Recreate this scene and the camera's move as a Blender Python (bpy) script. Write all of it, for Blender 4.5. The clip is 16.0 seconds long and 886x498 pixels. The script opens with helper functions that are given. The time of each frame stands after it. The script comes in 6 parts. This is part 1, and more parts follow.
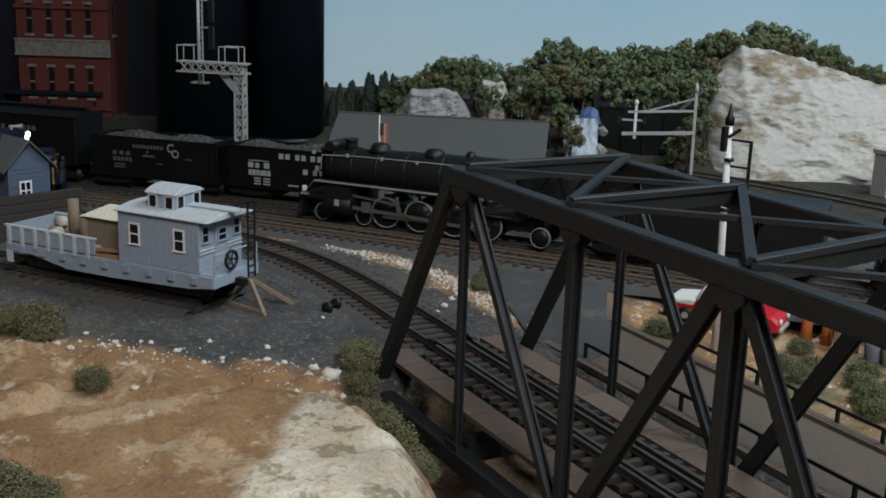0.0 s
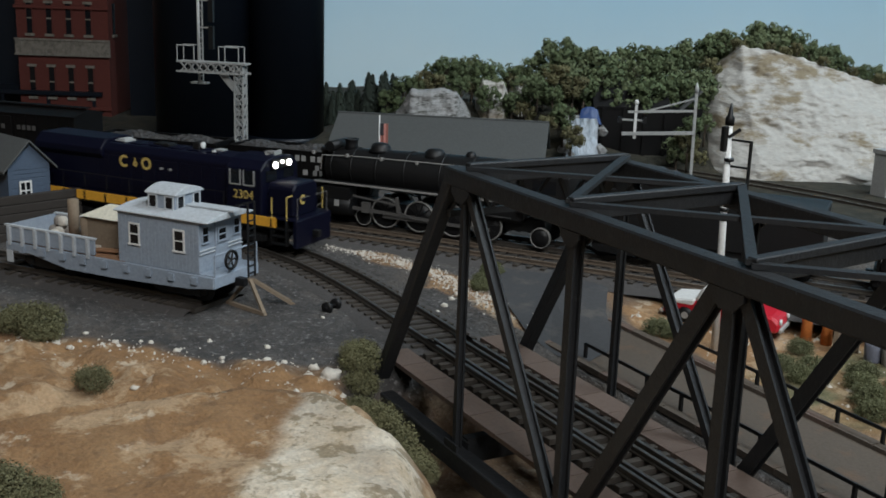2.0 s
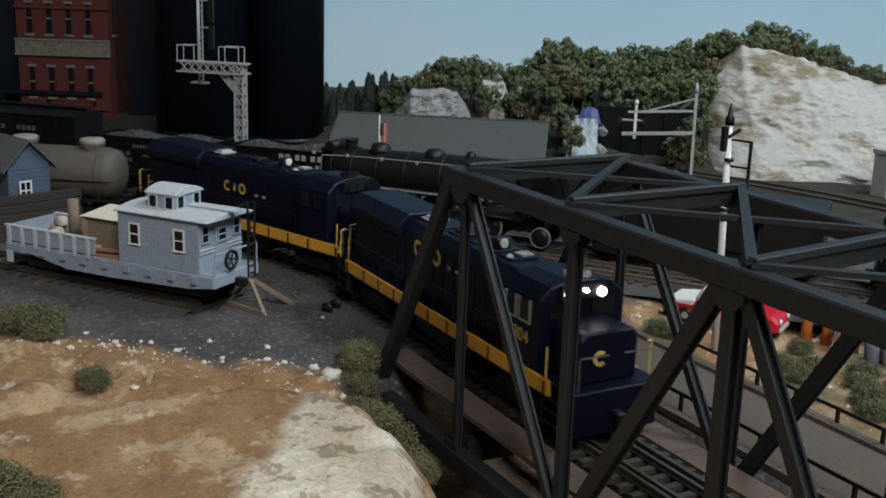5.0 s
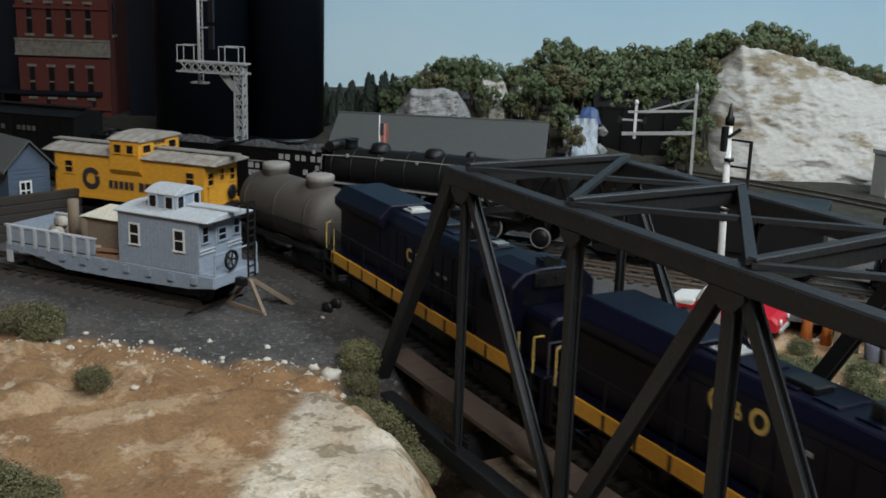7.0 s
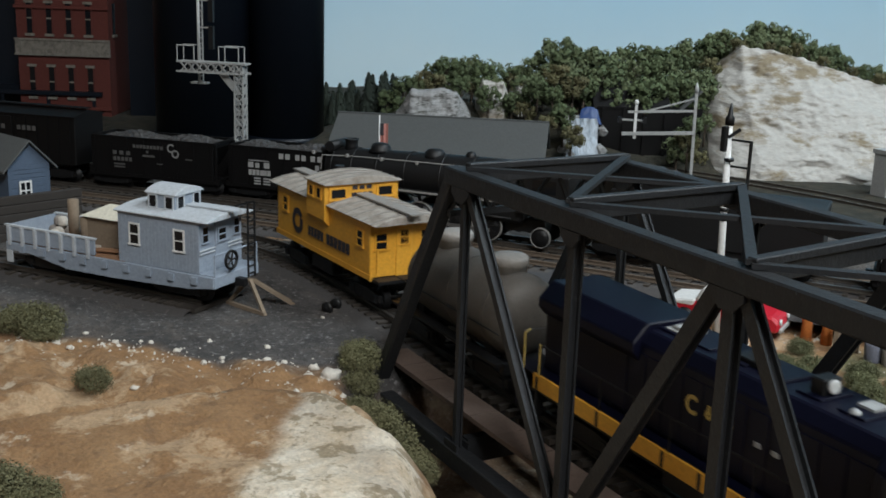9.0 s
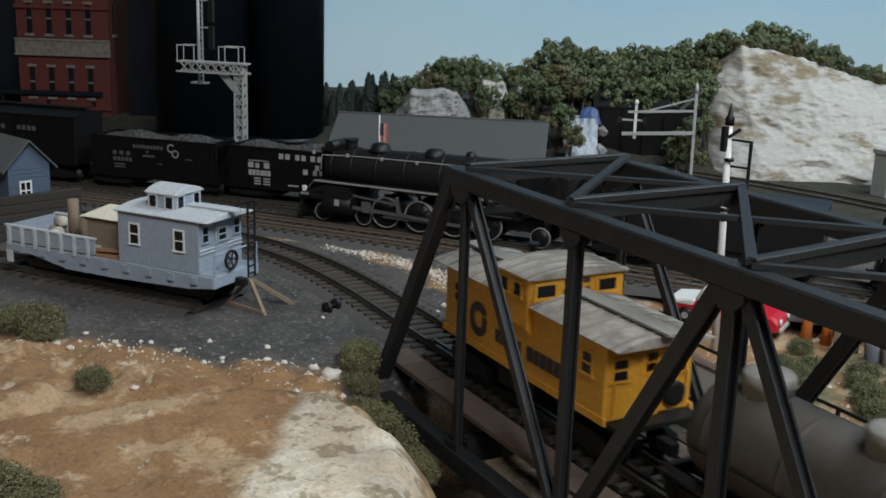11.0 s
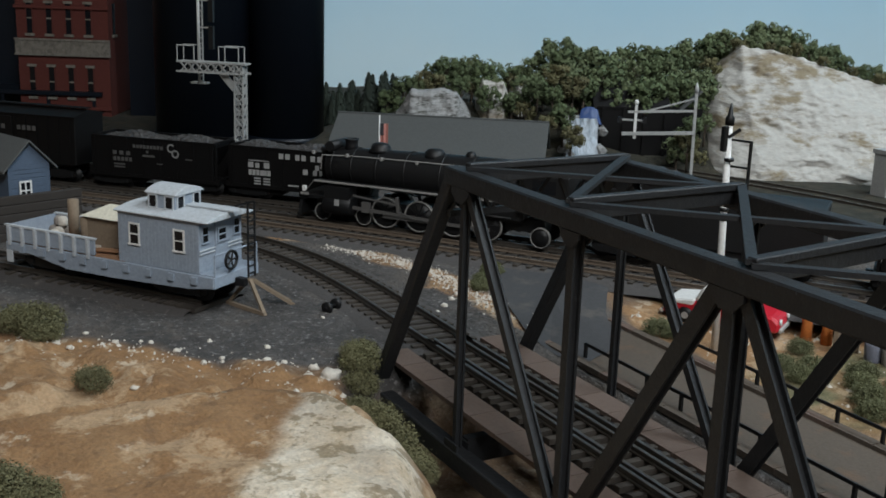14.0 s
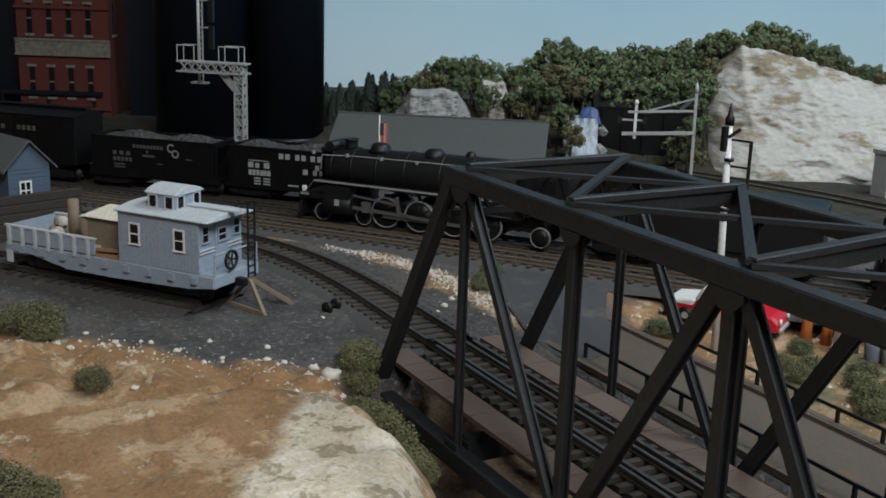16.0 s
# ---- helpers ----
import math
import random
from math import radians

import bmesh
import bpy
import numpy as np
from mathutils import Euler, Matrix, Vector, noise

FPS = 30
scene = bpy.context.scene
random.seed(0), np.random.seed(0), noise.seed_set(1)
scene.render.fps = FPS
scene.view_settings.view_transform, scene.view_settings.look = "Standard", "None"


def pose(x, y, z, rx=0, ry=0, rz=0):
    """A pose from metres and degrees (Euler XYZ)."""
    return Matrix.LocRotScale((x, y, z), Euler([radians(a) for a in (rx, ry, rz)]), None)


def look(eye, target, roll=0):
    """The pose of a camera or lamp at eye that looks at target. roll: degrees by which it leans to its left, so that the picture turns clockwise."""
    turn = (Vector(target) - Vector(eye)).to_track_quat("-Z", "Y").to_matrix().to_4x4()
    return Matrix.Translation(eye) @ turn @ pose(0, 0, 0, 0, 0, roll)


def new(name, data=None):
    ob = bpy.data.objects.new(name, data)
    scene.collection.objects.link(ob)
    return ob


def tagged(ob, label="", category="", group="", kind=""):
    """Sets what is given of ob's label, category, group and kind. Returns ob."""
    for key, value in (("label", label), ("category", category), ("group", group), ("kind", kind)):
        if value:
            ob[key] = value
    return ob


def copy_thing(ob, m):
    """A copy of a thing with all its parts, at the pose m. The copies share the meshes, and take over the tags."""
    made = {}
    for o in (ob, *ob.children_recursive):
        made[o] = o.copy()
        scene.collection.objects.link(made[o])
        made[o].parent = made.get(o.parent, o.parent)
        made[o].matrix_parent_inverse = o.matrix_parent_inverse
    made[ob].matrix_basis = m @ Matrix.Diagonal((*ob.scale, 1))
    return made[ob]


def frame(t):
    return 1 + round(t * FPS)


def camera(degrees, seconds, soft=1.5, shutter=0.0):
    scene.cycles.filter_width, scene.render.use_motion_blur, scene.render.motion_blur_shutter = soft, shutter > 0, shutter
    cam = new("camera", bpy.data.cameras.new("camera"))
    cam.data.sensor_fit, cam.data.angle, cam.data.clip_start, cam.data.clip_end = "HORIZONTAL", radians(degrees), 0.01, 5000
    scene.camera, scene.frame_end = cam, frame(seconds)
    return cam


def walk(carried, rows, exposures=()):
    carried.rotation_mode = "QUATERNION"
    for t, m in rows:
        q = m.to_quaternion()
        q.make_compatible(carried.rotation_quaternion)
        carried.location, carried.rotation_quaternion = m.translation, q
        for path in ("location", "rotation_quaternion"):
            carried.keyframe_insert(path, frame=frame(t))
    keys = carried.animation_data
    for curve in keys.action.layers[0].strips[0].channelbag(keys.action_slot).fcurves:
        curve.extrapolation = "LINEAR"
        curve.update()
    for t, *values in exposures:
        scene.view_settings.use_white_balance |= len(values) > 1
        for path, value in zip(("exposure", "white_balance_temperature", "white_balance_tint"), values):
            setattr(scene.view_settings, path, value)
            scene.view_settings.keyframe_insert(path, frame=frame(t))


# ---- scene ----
cam = camera(44.32, 16.0, soft=1.7, shutter=0.5)
EYE = Vector((0.3579, -0.1998, 0.1412))
VIEW = Vector((-0.85212, 0.46312, -0.24376))
walk(cam, [(0.0, look(EYE, EYE + VIEW, 1.9)), (16.0, look(EYE, EYE + VIEW, 1.9))],
     [(0.0, -0.04), (3.5, -0.02), (6.5, 0.12), (9.0, 0.15), (11.5, 0.08), (13.0, 0.04), (16.0, 0.02)])

# ---- light: ceiling panels of the layout room, and a dim room ----
world = bpy.data.worlds.new("room_air")
scene.world = world
world.use_nodes = True
world.node_tree.nodes["Background"].inputs[0].default_value = (0.62, 0.78, 1.0, 1)
world.node_tree.nodes["Background"].inputs[1].default_value = 0.12
scene.view_settings.exposure = 0.0


def ceiling_lamp(x, y, z, sx, sy, watts, colour):
    data = bpy.data.lights.new("ceiling_lamp", "AREA")
    data.shape, data.size, data.size_y, data.energy, data.color = "RECTANGLE", sx, sy, watts, colour
    ob = new("ceiling_lamp", data)
    ob.matrix_world = pose(x, y, z)
    return ob


ceiling_lamp(1.15, -0.25, 1.2, 0.6, 0.6, 26.0, (0.97, 0.99, 1.0)).matrix_world = look((1.15, -0.25, 1.2), (0.2, 0.0, 0.0))
ceiling_lamp(0.45, 0.75, 1.2, 0.9, 0.3, 19.0, (0.80, 0.92, 1.0))

# ---- materials ----
MATS = {}


def mat(name, c1, c2=None, rough=0.7, metal=0.0, size=6.0, fine=1.2, bump=0.3, spot=None, spread=(0.45, 0.65), glow=0.0, coat=0.0, rnd=0.0, spec=0.5, stretch=(1, 1, 1), relief=0.0006, spot_size=None):
    """Two tones mixed by broad and fine grain (sizes in mm), a third tone in spots, fine relief."""
    if name in MATS:
        return MATS[name]
    m = bpy.data.materials.new(name)
    m.use_nodes = True
    nt = m.node_tree
    b = nt.nodes["Principled BSDF"]
    b.inputs["Roughness"].default_value, b.inputs["Metallic"].default_value = rough, metal
    b.inputs["Coat Weight"].default_value = coat
    b.inputs["Specular IOR Level"].default_value = spec
    c2 = c2 or tuple(min(1, c * 1.25 + 0.005) for c in c1)
    tc = nt.nodes.new("ShaderNodeMapping")
    tc.inputs["Scale"].default_value = stretch
    nt.links.new(nt.nodes.new("ShaderNodeTexCoord").outputs["Object"], tc.inputs["Vector"])

    def noise_of(mm, detail, seed):
        n = nt.nodes.new("ShaderNodeTexNoise")
        n.noise_dimensions = "4D"
        n.inputs["W"].default_value = seed
        n.inputs["Scale"].default_value = 1000.0 / mm
        n.inputs["Detail"].default_value = detail
        n.inputs["Roughness"].default_value = 0.65
        nt.links.new(tc.outputs["Vector"], n.inputs["Vector"])
        return n

    def mix(kind, f, a, bb):
        x = nt.nodes.new("ShaderNodeMix")
        x.data_type, x.blend_type = "RGBA", kind
        for sock, val in ((x.inputs[0], f), (x.inputs[6], a), (x.inputs[7], bb)):
            if isinstance(val, (int, float)):
                sock.default_value = val
            elif isinstance(val, tuple):
                sock.default_value = (*val[:3], 1)
            else:
                nt.links.new(val, sock)
        return x.outputs[2]

    def ramp(src, lo, hi):
        r = nt.nodes.new("ShaderNodeMapRange")
        r.inputs[1].default_value, r.inputs[2].default_value = lo, hi
        nt.links.new(src, r.inputs[0])
        return r.outputs[0]

    broad, grain = noise_of(size, 5, 1.3), noise_of(fine, 3, 7.7)
    col = mix("MIX", ramp(broad.outputs[0], 0.35, 0.65), c1, c2)
    col = mix("MULTIPLY", 0.55, col, ramp(grain.outputs[0], 0.15, 0.75))
    col = mix("MIX", 0.35, col, mix("MIX", ramp(broad.outputs[0], 0.4, 0.6), c2, c1))
    if spot:
        col = mix("MIX", ramp(noise_of(spot_size or size * 0.7, 6, 3.1).outputs[0], *spread), col, spot)
    if rnd:
        oi = nt.nodes.new("ShaderNodeObjectInfo")
        col = mix("MULTIPLY", rnd, col, ramp(oi.outputs["Random"], -0.3, 1.0))
    nt.links.new(col, b.inputs["Base Color"])
    if bump:
        bp = nt.nodes.new("ShaderNodeBump")
        bp.inputs["Strength"].default_value, bp.inputs["Distance"].default_value = min(1, bump), relief
        nt.links.new(grain.outputs[0], bp.inputs["Height"])
        nt.links.new(bp.outputs[0], b.inputs["Normal"])
    if glow:
        b.inputs["Emission Color"].default_value = (*c1, 1)
        b.inputs["Emission Strength"].default_value = glow
    m["mixer"] = 1
    MATS[name] = m
    return m


STEEL = mat("black_bridge_paint", (0.010, 0.011, 0.0125), (0.022, 0.0235, 0.026), 0.55, size=14, fine=1.6, bump=0.5, spec=0.4, spot=(0.045, 0.045, 0.045), spread=(0.6, 0.8), spot_size=5)
RAIL = mat("weathered_rail", (0.10, 0.085, 0.07), (0.2, 0.18, 0.16), 0.4, 0.7, size=10)
TIE = mat("dark_tie", (0.035, 0.028, 0.022), (0.08, 0.066, 0.052), 0.9, size=5, rnd=0.5)
WALKWAY = mat("brown_walkway", (0.095, 0.062, 0.047), (0.15, 0.105, 0.082), 0.85, size=12)
NAVY = mat("navy_loco_paint", (0.0022, 0.0026, 0.0105), (0.0036, 0.0042, 0.0155), 0.46, size=30, bump=0.05, spec=0.2)
YELLOW = mat("yellow_stripe", (0.75, 0.36, 0.03), (0.82, 0.42, 0.05), 0.5, size=20, bump=0.05)
CABYEL = mat("caboose_yellow", (0.72, 0.33, 0.025), (0.8, 0.4, 0.045), 0.5, size=25, bump=0.08)
ROOFGREY = mat("caboose_roof_grey", (0.32, 0.29, 0.25), (0.46, 0.42, 0.37), 0.7, size=9, spot=(0.2, 0.17, 0.14))
BLACK = mat("black_plastic", (0.005, 0.005, 0.006), (0.011, 0.011, 0.011), 0.5, size=8, bump=0.2, spec=0.35)
GLASS = mat("dark_window_glass", (0.006, 0.007, 0.009), (0.01, 0.012, 0.015), 0.12, size=8, bump=0.0, spec=0.25)
WHITE = mat("white_paint", (0.72, 0.72, 0.7), (0.8, 0.8, 0.78), 0.6, size=8)
LAMPGLOW = mat("lit_headlight", (1.0, 0.97, 0.86), (1, 1, 1), 0.3, bump=0, glow=14.0)
TANK = mat("grimy_tank", (0.068, 0.058, 0.048), (0.11, 0.095, 0.08), 0.65, size=26, spot=(0.15, 0.10, 0.06), spread=(0.6, 0.75))
TANKTOP = mat("dome_lid_grey", (0.24, 0.22, 0.2), (0.32, 0.30, 0.27), 0.6)
CABGREY = mat("grey_caboose_paint", (0.255, 0.305, 0.37), (0.315, 0.365, 0.43), 0.65, size=20, bump=0.1)
CABTOP = mat("pale_caboose_roof", (0.44, 0.47, 0.50), (0.53, 0.56, 0.585), 0.7, size=14)
PLANK = mat("deck_wood", (0.25, 0.13, 0.07), (0.36, 0.2, 0.11), 0.8, size=5)
TIMBER = mat("raw_timber", (0.17, 0.125, 0.085), (0.26, 0.2, 0.14), 0.85, size=4)
BRICK = mat("red_brick", (0.098, 0.029, 0.024), (0.14, 0.043, 0.035), 0.9, size=10, rnd=0.1, spec=0.2)
STONETRIM = mat("stone_trim", (0.17, 0.155, 0.13), (0.25, 0.23, 0.2), 0.85, spot=(0.1, 0.09, 0.075))
SILO = mat("dark_silo_paint", (0.005, 0.008, 0.014), (0.008, 0.012, 0.020), 0.4, size=90, bump=0.03, spec=0.3)
BLUESHED = mat("blue_grey_siding", (0.062, 0.092, 0.14), (0.085, 0.12, 0.175), 0.75, size=12, bump=0.2)
SHINGLE = mat("dark_grey_roofing", (0.068, 0.072, 0.072), (0.1, 0.105, 0.102), 0.85, size=12, rnd=0.2)
ALU = mat("silver_signal_paint", (0.38, 0.39, 0.38), (0.5, 0.5, 0.49), 0.55, 0.2, size=8)
COAL = mat("coal_load", (0.016, 0.015, 0.015), (0.06, 0.055, 0.052), 0.5, size=3, fine=0.8, bump=0.9)
HOPPER = mat("black_hopper_paint", (0.003, 0.0028, 0.003), (0.006, 0.0055, 0.0055), 0.6, size=25, bump=0.1, spec=0.18)
LETTER = mat("white_lettering", (0.33, 0.33, 0.325), (0.4, 0.4, 0.39), 0.6)
LOGOYEL = mat("yellow_lettering", (0.62, 0.45, 0.12), (0.7, 0.5, 0.15), 0.6)
DARKTXT = mat("dark_lettering", (0.02, 0.018, 0.025), (0.04, 0.035, 0.04), 0.6)
TYRE = mat("white_tyre_paint", (0.2, 0.195, 0.185), (0.3, 0.29, 0.275), 0.5)
RODSTEEL = mat("dull_rod_steel", (0.11, 0.105, 0.1), (0.17, 0.165, 0.16), 0.45, 0.3)
# lettering in a darker grey than LETTER
DIMLETTER = mat("dim_grey_lettering", (0.06, 0.058, 0.056), (0.10, 0.098, 0.095), 0.7)
DIMLAMP = mat("dim_lamp", (1.0, 0.72, 0.5), (1, 0.8, 0.6), 0.3, bump=0, glow=0.2)
WHEELRIM = mat("pale_tyre_rim", (0.26, 0.25, 0.24), (0.36, 0.35, 0.33), 0.5)
ROCK = mat("plaster_rock", (0.40, 0.395, 0.385), (0.56, 0.53, 0.47), 0.9, size=40, fine=5, bump=1.0, spot=(0.22, 0.18, 0.12), spread=(0.52, 0.6), stretch=(0.7, 0.7, 1.8), relief=0.0013, spot_size=34)
GREYROCK = mat("grey_rock", (0.2, 0.2, 0.2), (0.48, 0.48, 0.47), 0.9, size=9, fine=3, bump=1.0, spot=(0.07, 0.07, 0.06), spread=(0.52, 0.62), stretch=(0.6, 0.6, 2.0), relief=0.002)
LEAF = [mat("leaf_green_" + n, a, b, 0.9, size=7, bump=0, rnd=0.3) for n, a, b in (
    ("deep", (0.085, 0.12, 0.052), (0.14, 0.18, 0.085)), ("mid", (0.115, 0.15, 0.07), (0.18, 0.215, 0.108)),
    ("olive", (0.13, 0.125, 0.058), (0.19, 0.175, 0.085)), ("dark", (0.02, 0.03, 0.022), (0.035, 0.05, 0.035)))]
BARK = mat("bark", (0.05, 0.038, 0.028), (0.09, 0.07, 0.05), 0.95)
ASPHALT = mat("grey_lot", (0.036, 0.037, 0.04), (0.062, 0.063, 0.066), 0.9, size=22, fine=2, spot=(0.11, 0.098, 0.083), spread=(0.55, 0.8))
CONCRETE = mat("road_concrete", (0.07, 0.055, 0.042), (0.115, 0.09, 0.068), 0.9, size=16, spot=(0.11, 0.07, 0.045), spread=(0.55, 0.7))
RUST = mat("rusty_rail", (0.095, 0.07, 0.05), (0.15, 0.115, 0.085), 0.7)
RED = mat("red_paint", (0.5, 0.01, 0.025), (0.6, 0.02, 0.04), 0.35, bump=0)
ORANGE = mat("orange_figure", (0.55, 0.16, 0.03), (0.65, 0.22, 0.05), 0.7)
WATERBLUE = mat("painted_blue", (0.018, 0.04, 0.13), (0.04, 0.09, 0.24), 0.5, size=10)
FALLS = mat("white_falls", (0.38, 0.47, 0.56), (0.68, 0.74, 0.8), 0.4, size=9, fine=3, bump=0.8, relief=0.002, spot=(0.1, 0.15, 0.2), spread=(0.55, 0.66), stretch=(2.2, 2.2, 0.45), spot_size=16)
ROOMWALL = mat("room_wall", (0.5, 0.48, 0.45), (0.55, 0.53, 0.5), 0.9, size=300)
STONE = [mat("pale_stone", (0.5, 0.45, 0.38), (0.66, 0.62, 0.55), 0.9, size=3), mat("grey_stone", (0.22, 0.2, 0.18), (0.36, 0.33, 0.3), 0.9, size=3)]

# ---- mesh helpers, all in millimetres ----
MM = 0.001


def hull(bm, pts, faces):
    vs = [bm.verts.new(p) for p in pts]
    for f in faces:
        bm.faces.new([vs[i] for i in f])


def box(bm, x0, x1, y0, y1, z0, z1):
    hull(bm, [(x, y, z) for z in (z0, z1) for y in (y0, y1) for x in (x0, x1)],
         [(0, 2, 3, 1), (4, 5, 7, 6), (0, 1, 5, 4), (2, 6, 7, 3), (0, 4, 6, 2), (1, 3, 7, 5)])


def beam(bm, a, b, w, h, up=(0, 0, 1)):
    """A bar from a to b; w across, h along up."""
    a, b = Vector(a), Vector(b)
    d = (b - a).normalized()
    s = d.cross(Vector(up))
    s = (s if s.length > 1e-4 else Vector((0, 1, 0))).normalized()
    u = s.cross(d)
    pts = [p + s * (i * w / 2) + u * (j * h / 2) for p in (a, b) for i, j in ((-1, -1), (1, -1), (1, 1), (-1, 1))]
    hull(bm, pts, [(3, 2, 1, 0), (4, 5, 6, 7), (0, 1, 5, 4), (1, 2, 6, 5), (2, 3, 7, 6), (3, 0, 4, 7)])


def rod(bm, a, b, r, n=8, r2=None):
    a, b = Vector(a), Vector(b)
    d = (b - a).normalized()
    s = d.orthogonal().normalized()
    u = d.cross(s)
    r2 = r if r2 is None else r2
    ring = [[bm.verts.new(p + (s * math.cos(k * math.tau / n) + u * math.sin(k * math.tau / n)) * q) for k in range(n)] for p, q in ((a, r), (b, r2))]
    for k in range(n):
        f = bm.faces.new((ring[0][k], ring[0][(k + 1) % n], ring[1][(k + 1) % n], ring[1][k]))
        f.smooth = n > 6
    bm.faces.new(ring[0][::-1])
    bm.faces.new(ring[1])


def turned(bm, profile, base, axis, n=20, caps=True):
    """A body of revolution: profile of (along, radius) about axis through base; without caps it may be a closed ring."""
    base, d = Vector(base), Vector(axis).normalized()
    s = d.orthogonal().normalized()
    u = d.cross(s)
    rings = [[bm.verts.new(base + d * t + (s * math.cos(k * math.tau / n) + u * math.sin(k * math.tau / n)) * max(r, 0.01)) for k in range(n)] for t, r in profile]
    for i in range(len(rings) - 1):
        for k in range(n):
            f = bm.faces.new((rings[i][k], rings[i][(k + 1) % n], rings[i + 1][(k + 1) % n], rings[i + 1][k]))
            f.smooth = True
    if caps:
        bm.faces.new(rings[0][::-1])
        bm.faces.new(rings[-1])


def prism(bm, outline, x0, x1, axis="x"):
    """An outline of (across, z) drawn along x (or of (x, z) along y, or of (x, y) along z)."""
    put = {"x": lambda t, p: (t, p[0], p[1]), "y": lambda t, p: (p[0], t, p[1]), "z": lambda t, p: (p[0], p[1], t)}[axis]
    n = len(outline)
    a = [bm.verts.new(put(x0, p)) for p in outline]
    b = [bm.verts.new(put(x1, p)) for p in outline]
    for k in range(n):
        bm.faces.new((a[k], a[(k + 1) % n], b[(k + 1) % n], b[k]))
    bm.faces.new(a[::-1])
    bm.faces.new(b)


def thing(name, label="", category="", group="", kind="", at=None):
    ob = tagged(new(name), label, category, group, kind)
    if at is not None:
        ob.matrix_world = at
    return ob


def part(name, bm, material, parent=None, label="", bevel=0.0, at=None):
    bmesh.ops.recalc_face_normals(bm, faces=bm.faces)
    bmesh.ops.scale(bm, vec=(MM, MM, MM), verts=bm.verts)
    me = bpy.data.meshes.new(name)
    bm.to_mesh(me)
    bm.free()
    me.materials.append(material)
    ob = new(name, me)
    if parent:
        ob.parent = parent
    if at is not None:
        ob.matrix_local = at
    if label:
        ob["label"] = label
    if bevel:
        mod = ob.modifiers.new("edge", "BEVEL")
        mod.width, mod.segments, mod.limit_method = bevel * MM, 1, "ANGLE"
    return ob


def sheet(name, verts, faces, material, parent=None, smooth=True):
    me = bpy.data.meshes.new(name)
    me.from_pydata([tuple(np.array(p) * MM) for p in verts], [], faces)
    me.materials.append(material)
    if smooth:
        me.polygons.foreach_set("use_smooth", [True] * len(me.polygons))
    ob = new(name, me)
    ob.parent = parent
    return ob


def shape(maker, *a, **k):
    bm = bmesh.new()
    maker(bm, *a, **k)
    return bm


def mm(x, y, z, rz=0, rx=0, ry=0):
    return pose(x * MM, y * MM, z * MM, rx, ry, rz)

# ---- ground: one sheet over the layout ----


def sstep(a, b, x):
    t = np.clip((x - a) / (b - a), 0.0, 1.0)
    return t * t * (3 - 2 * t)


def lumps(x, y, size, seed):
    """Smooth value noise on arrays."""
    rng = np.random.RandomState(seed)
    tab = rng.rand(64, 64)
    u, w = x / size + 500.3, y / size + 500.7
    i, j = np.floor(u).astype(int), np.floor(w).astype(int)
    f, g = u - i, w - j
    f, g = f * f * (3 - 2 * f), g * g * (3 - 2 * g)
    a, b = tab[i % 64, j % 64], tab[(i + 1) % 64, j % 64]
    c, d = tab[i % 64, (j + 1) % 64], tab[(i + 1) % 64, (j + 1) % 64]
    return (a * (1 - f) + b * f) * (1 - g) + (c * (1 - f) + d * f) * g


def mound_edge(x):
    """The far rim of the tan mound, y over x."""
    return np.interp(x, [-10, 20, 28, 33, 40, 52, 68, 80, 94, 111, 127, 200, 400], [-260, -124, -104, -76, -68, -64, -62, -60, -64, -71, -80, -118, -238])


def hill_top(l):
    return np.interp(l, [-420, -130, -105, -60, -12, 60, 107, 156, 205, 250, 300, 370, 480, 700], [0, 0, 12, 22, 40, 38, 55, 52, 55, 70, 82, 62, 50, 40])


def height(x, y):
    n = lumps(x, y, 30, 1) * 0.6 + lumps(x, y, 9, 2) * 0.3 + lumps(x, y, 4, 3) * 0.15
    z = -5.0 + (n - 0.5) * 2.0
    # yard is flat, dirt strip between it and the mound rolls
    e = mound_edge(x) - y
    slope = 8
    up = sstep(-3, slope, e)
    z = z + up * (11 + 3.5 * (lumps(x, y, 40, 5) - 0.5) + 1.6 * (lumps(x, y, 8, 6) - 0.5)) * sstep(10, 30, x)
    # rough broken dirt between the yard and the mound
    fr = np.interp(x, [-120, -83, -70, -37, -10, 10, 30, 400], [-170, -146, -121, -92, -60, -54, -50, -50])
    rough = sstep(-4, 10, fr - y) * (1 - 0.75 * up)
    z = z + rough * (6.0 * (lumps(x, y, 13, 21) - 0.45) + 4.2 * (lumps(x, y, 5.5, 22) - 0.5))
    # gully below the bridge
    g = sstep(2, 22, x) * sstep(-60 + 8 * (lumps(x, y, 22, 8) - 0.5), -28, y) * (1 - sstep(38, 47, y))
    g2 = sstep(40, 75, x) * sstep(-2, 30, -e) * (1 - sstep(38, 47, y))
    z = z - np.maximum(g, g2) * 40
    # low ground by the road
    low = sstep(-60, 20, x + 0.25 * (y - 60)) * sstep(38, 50, y) * (1 - sstep(190, 230, y))
    z = z - low * 7
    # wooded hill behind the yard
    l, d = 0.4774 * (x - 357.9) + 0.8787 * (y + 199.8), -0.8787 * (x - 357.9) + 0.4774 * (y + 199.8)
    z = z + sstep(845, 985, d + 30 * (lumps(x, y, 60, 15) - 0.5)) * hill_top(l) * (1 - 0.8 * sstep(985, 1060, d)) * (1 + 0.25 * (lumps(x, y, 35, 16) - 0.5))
    return z


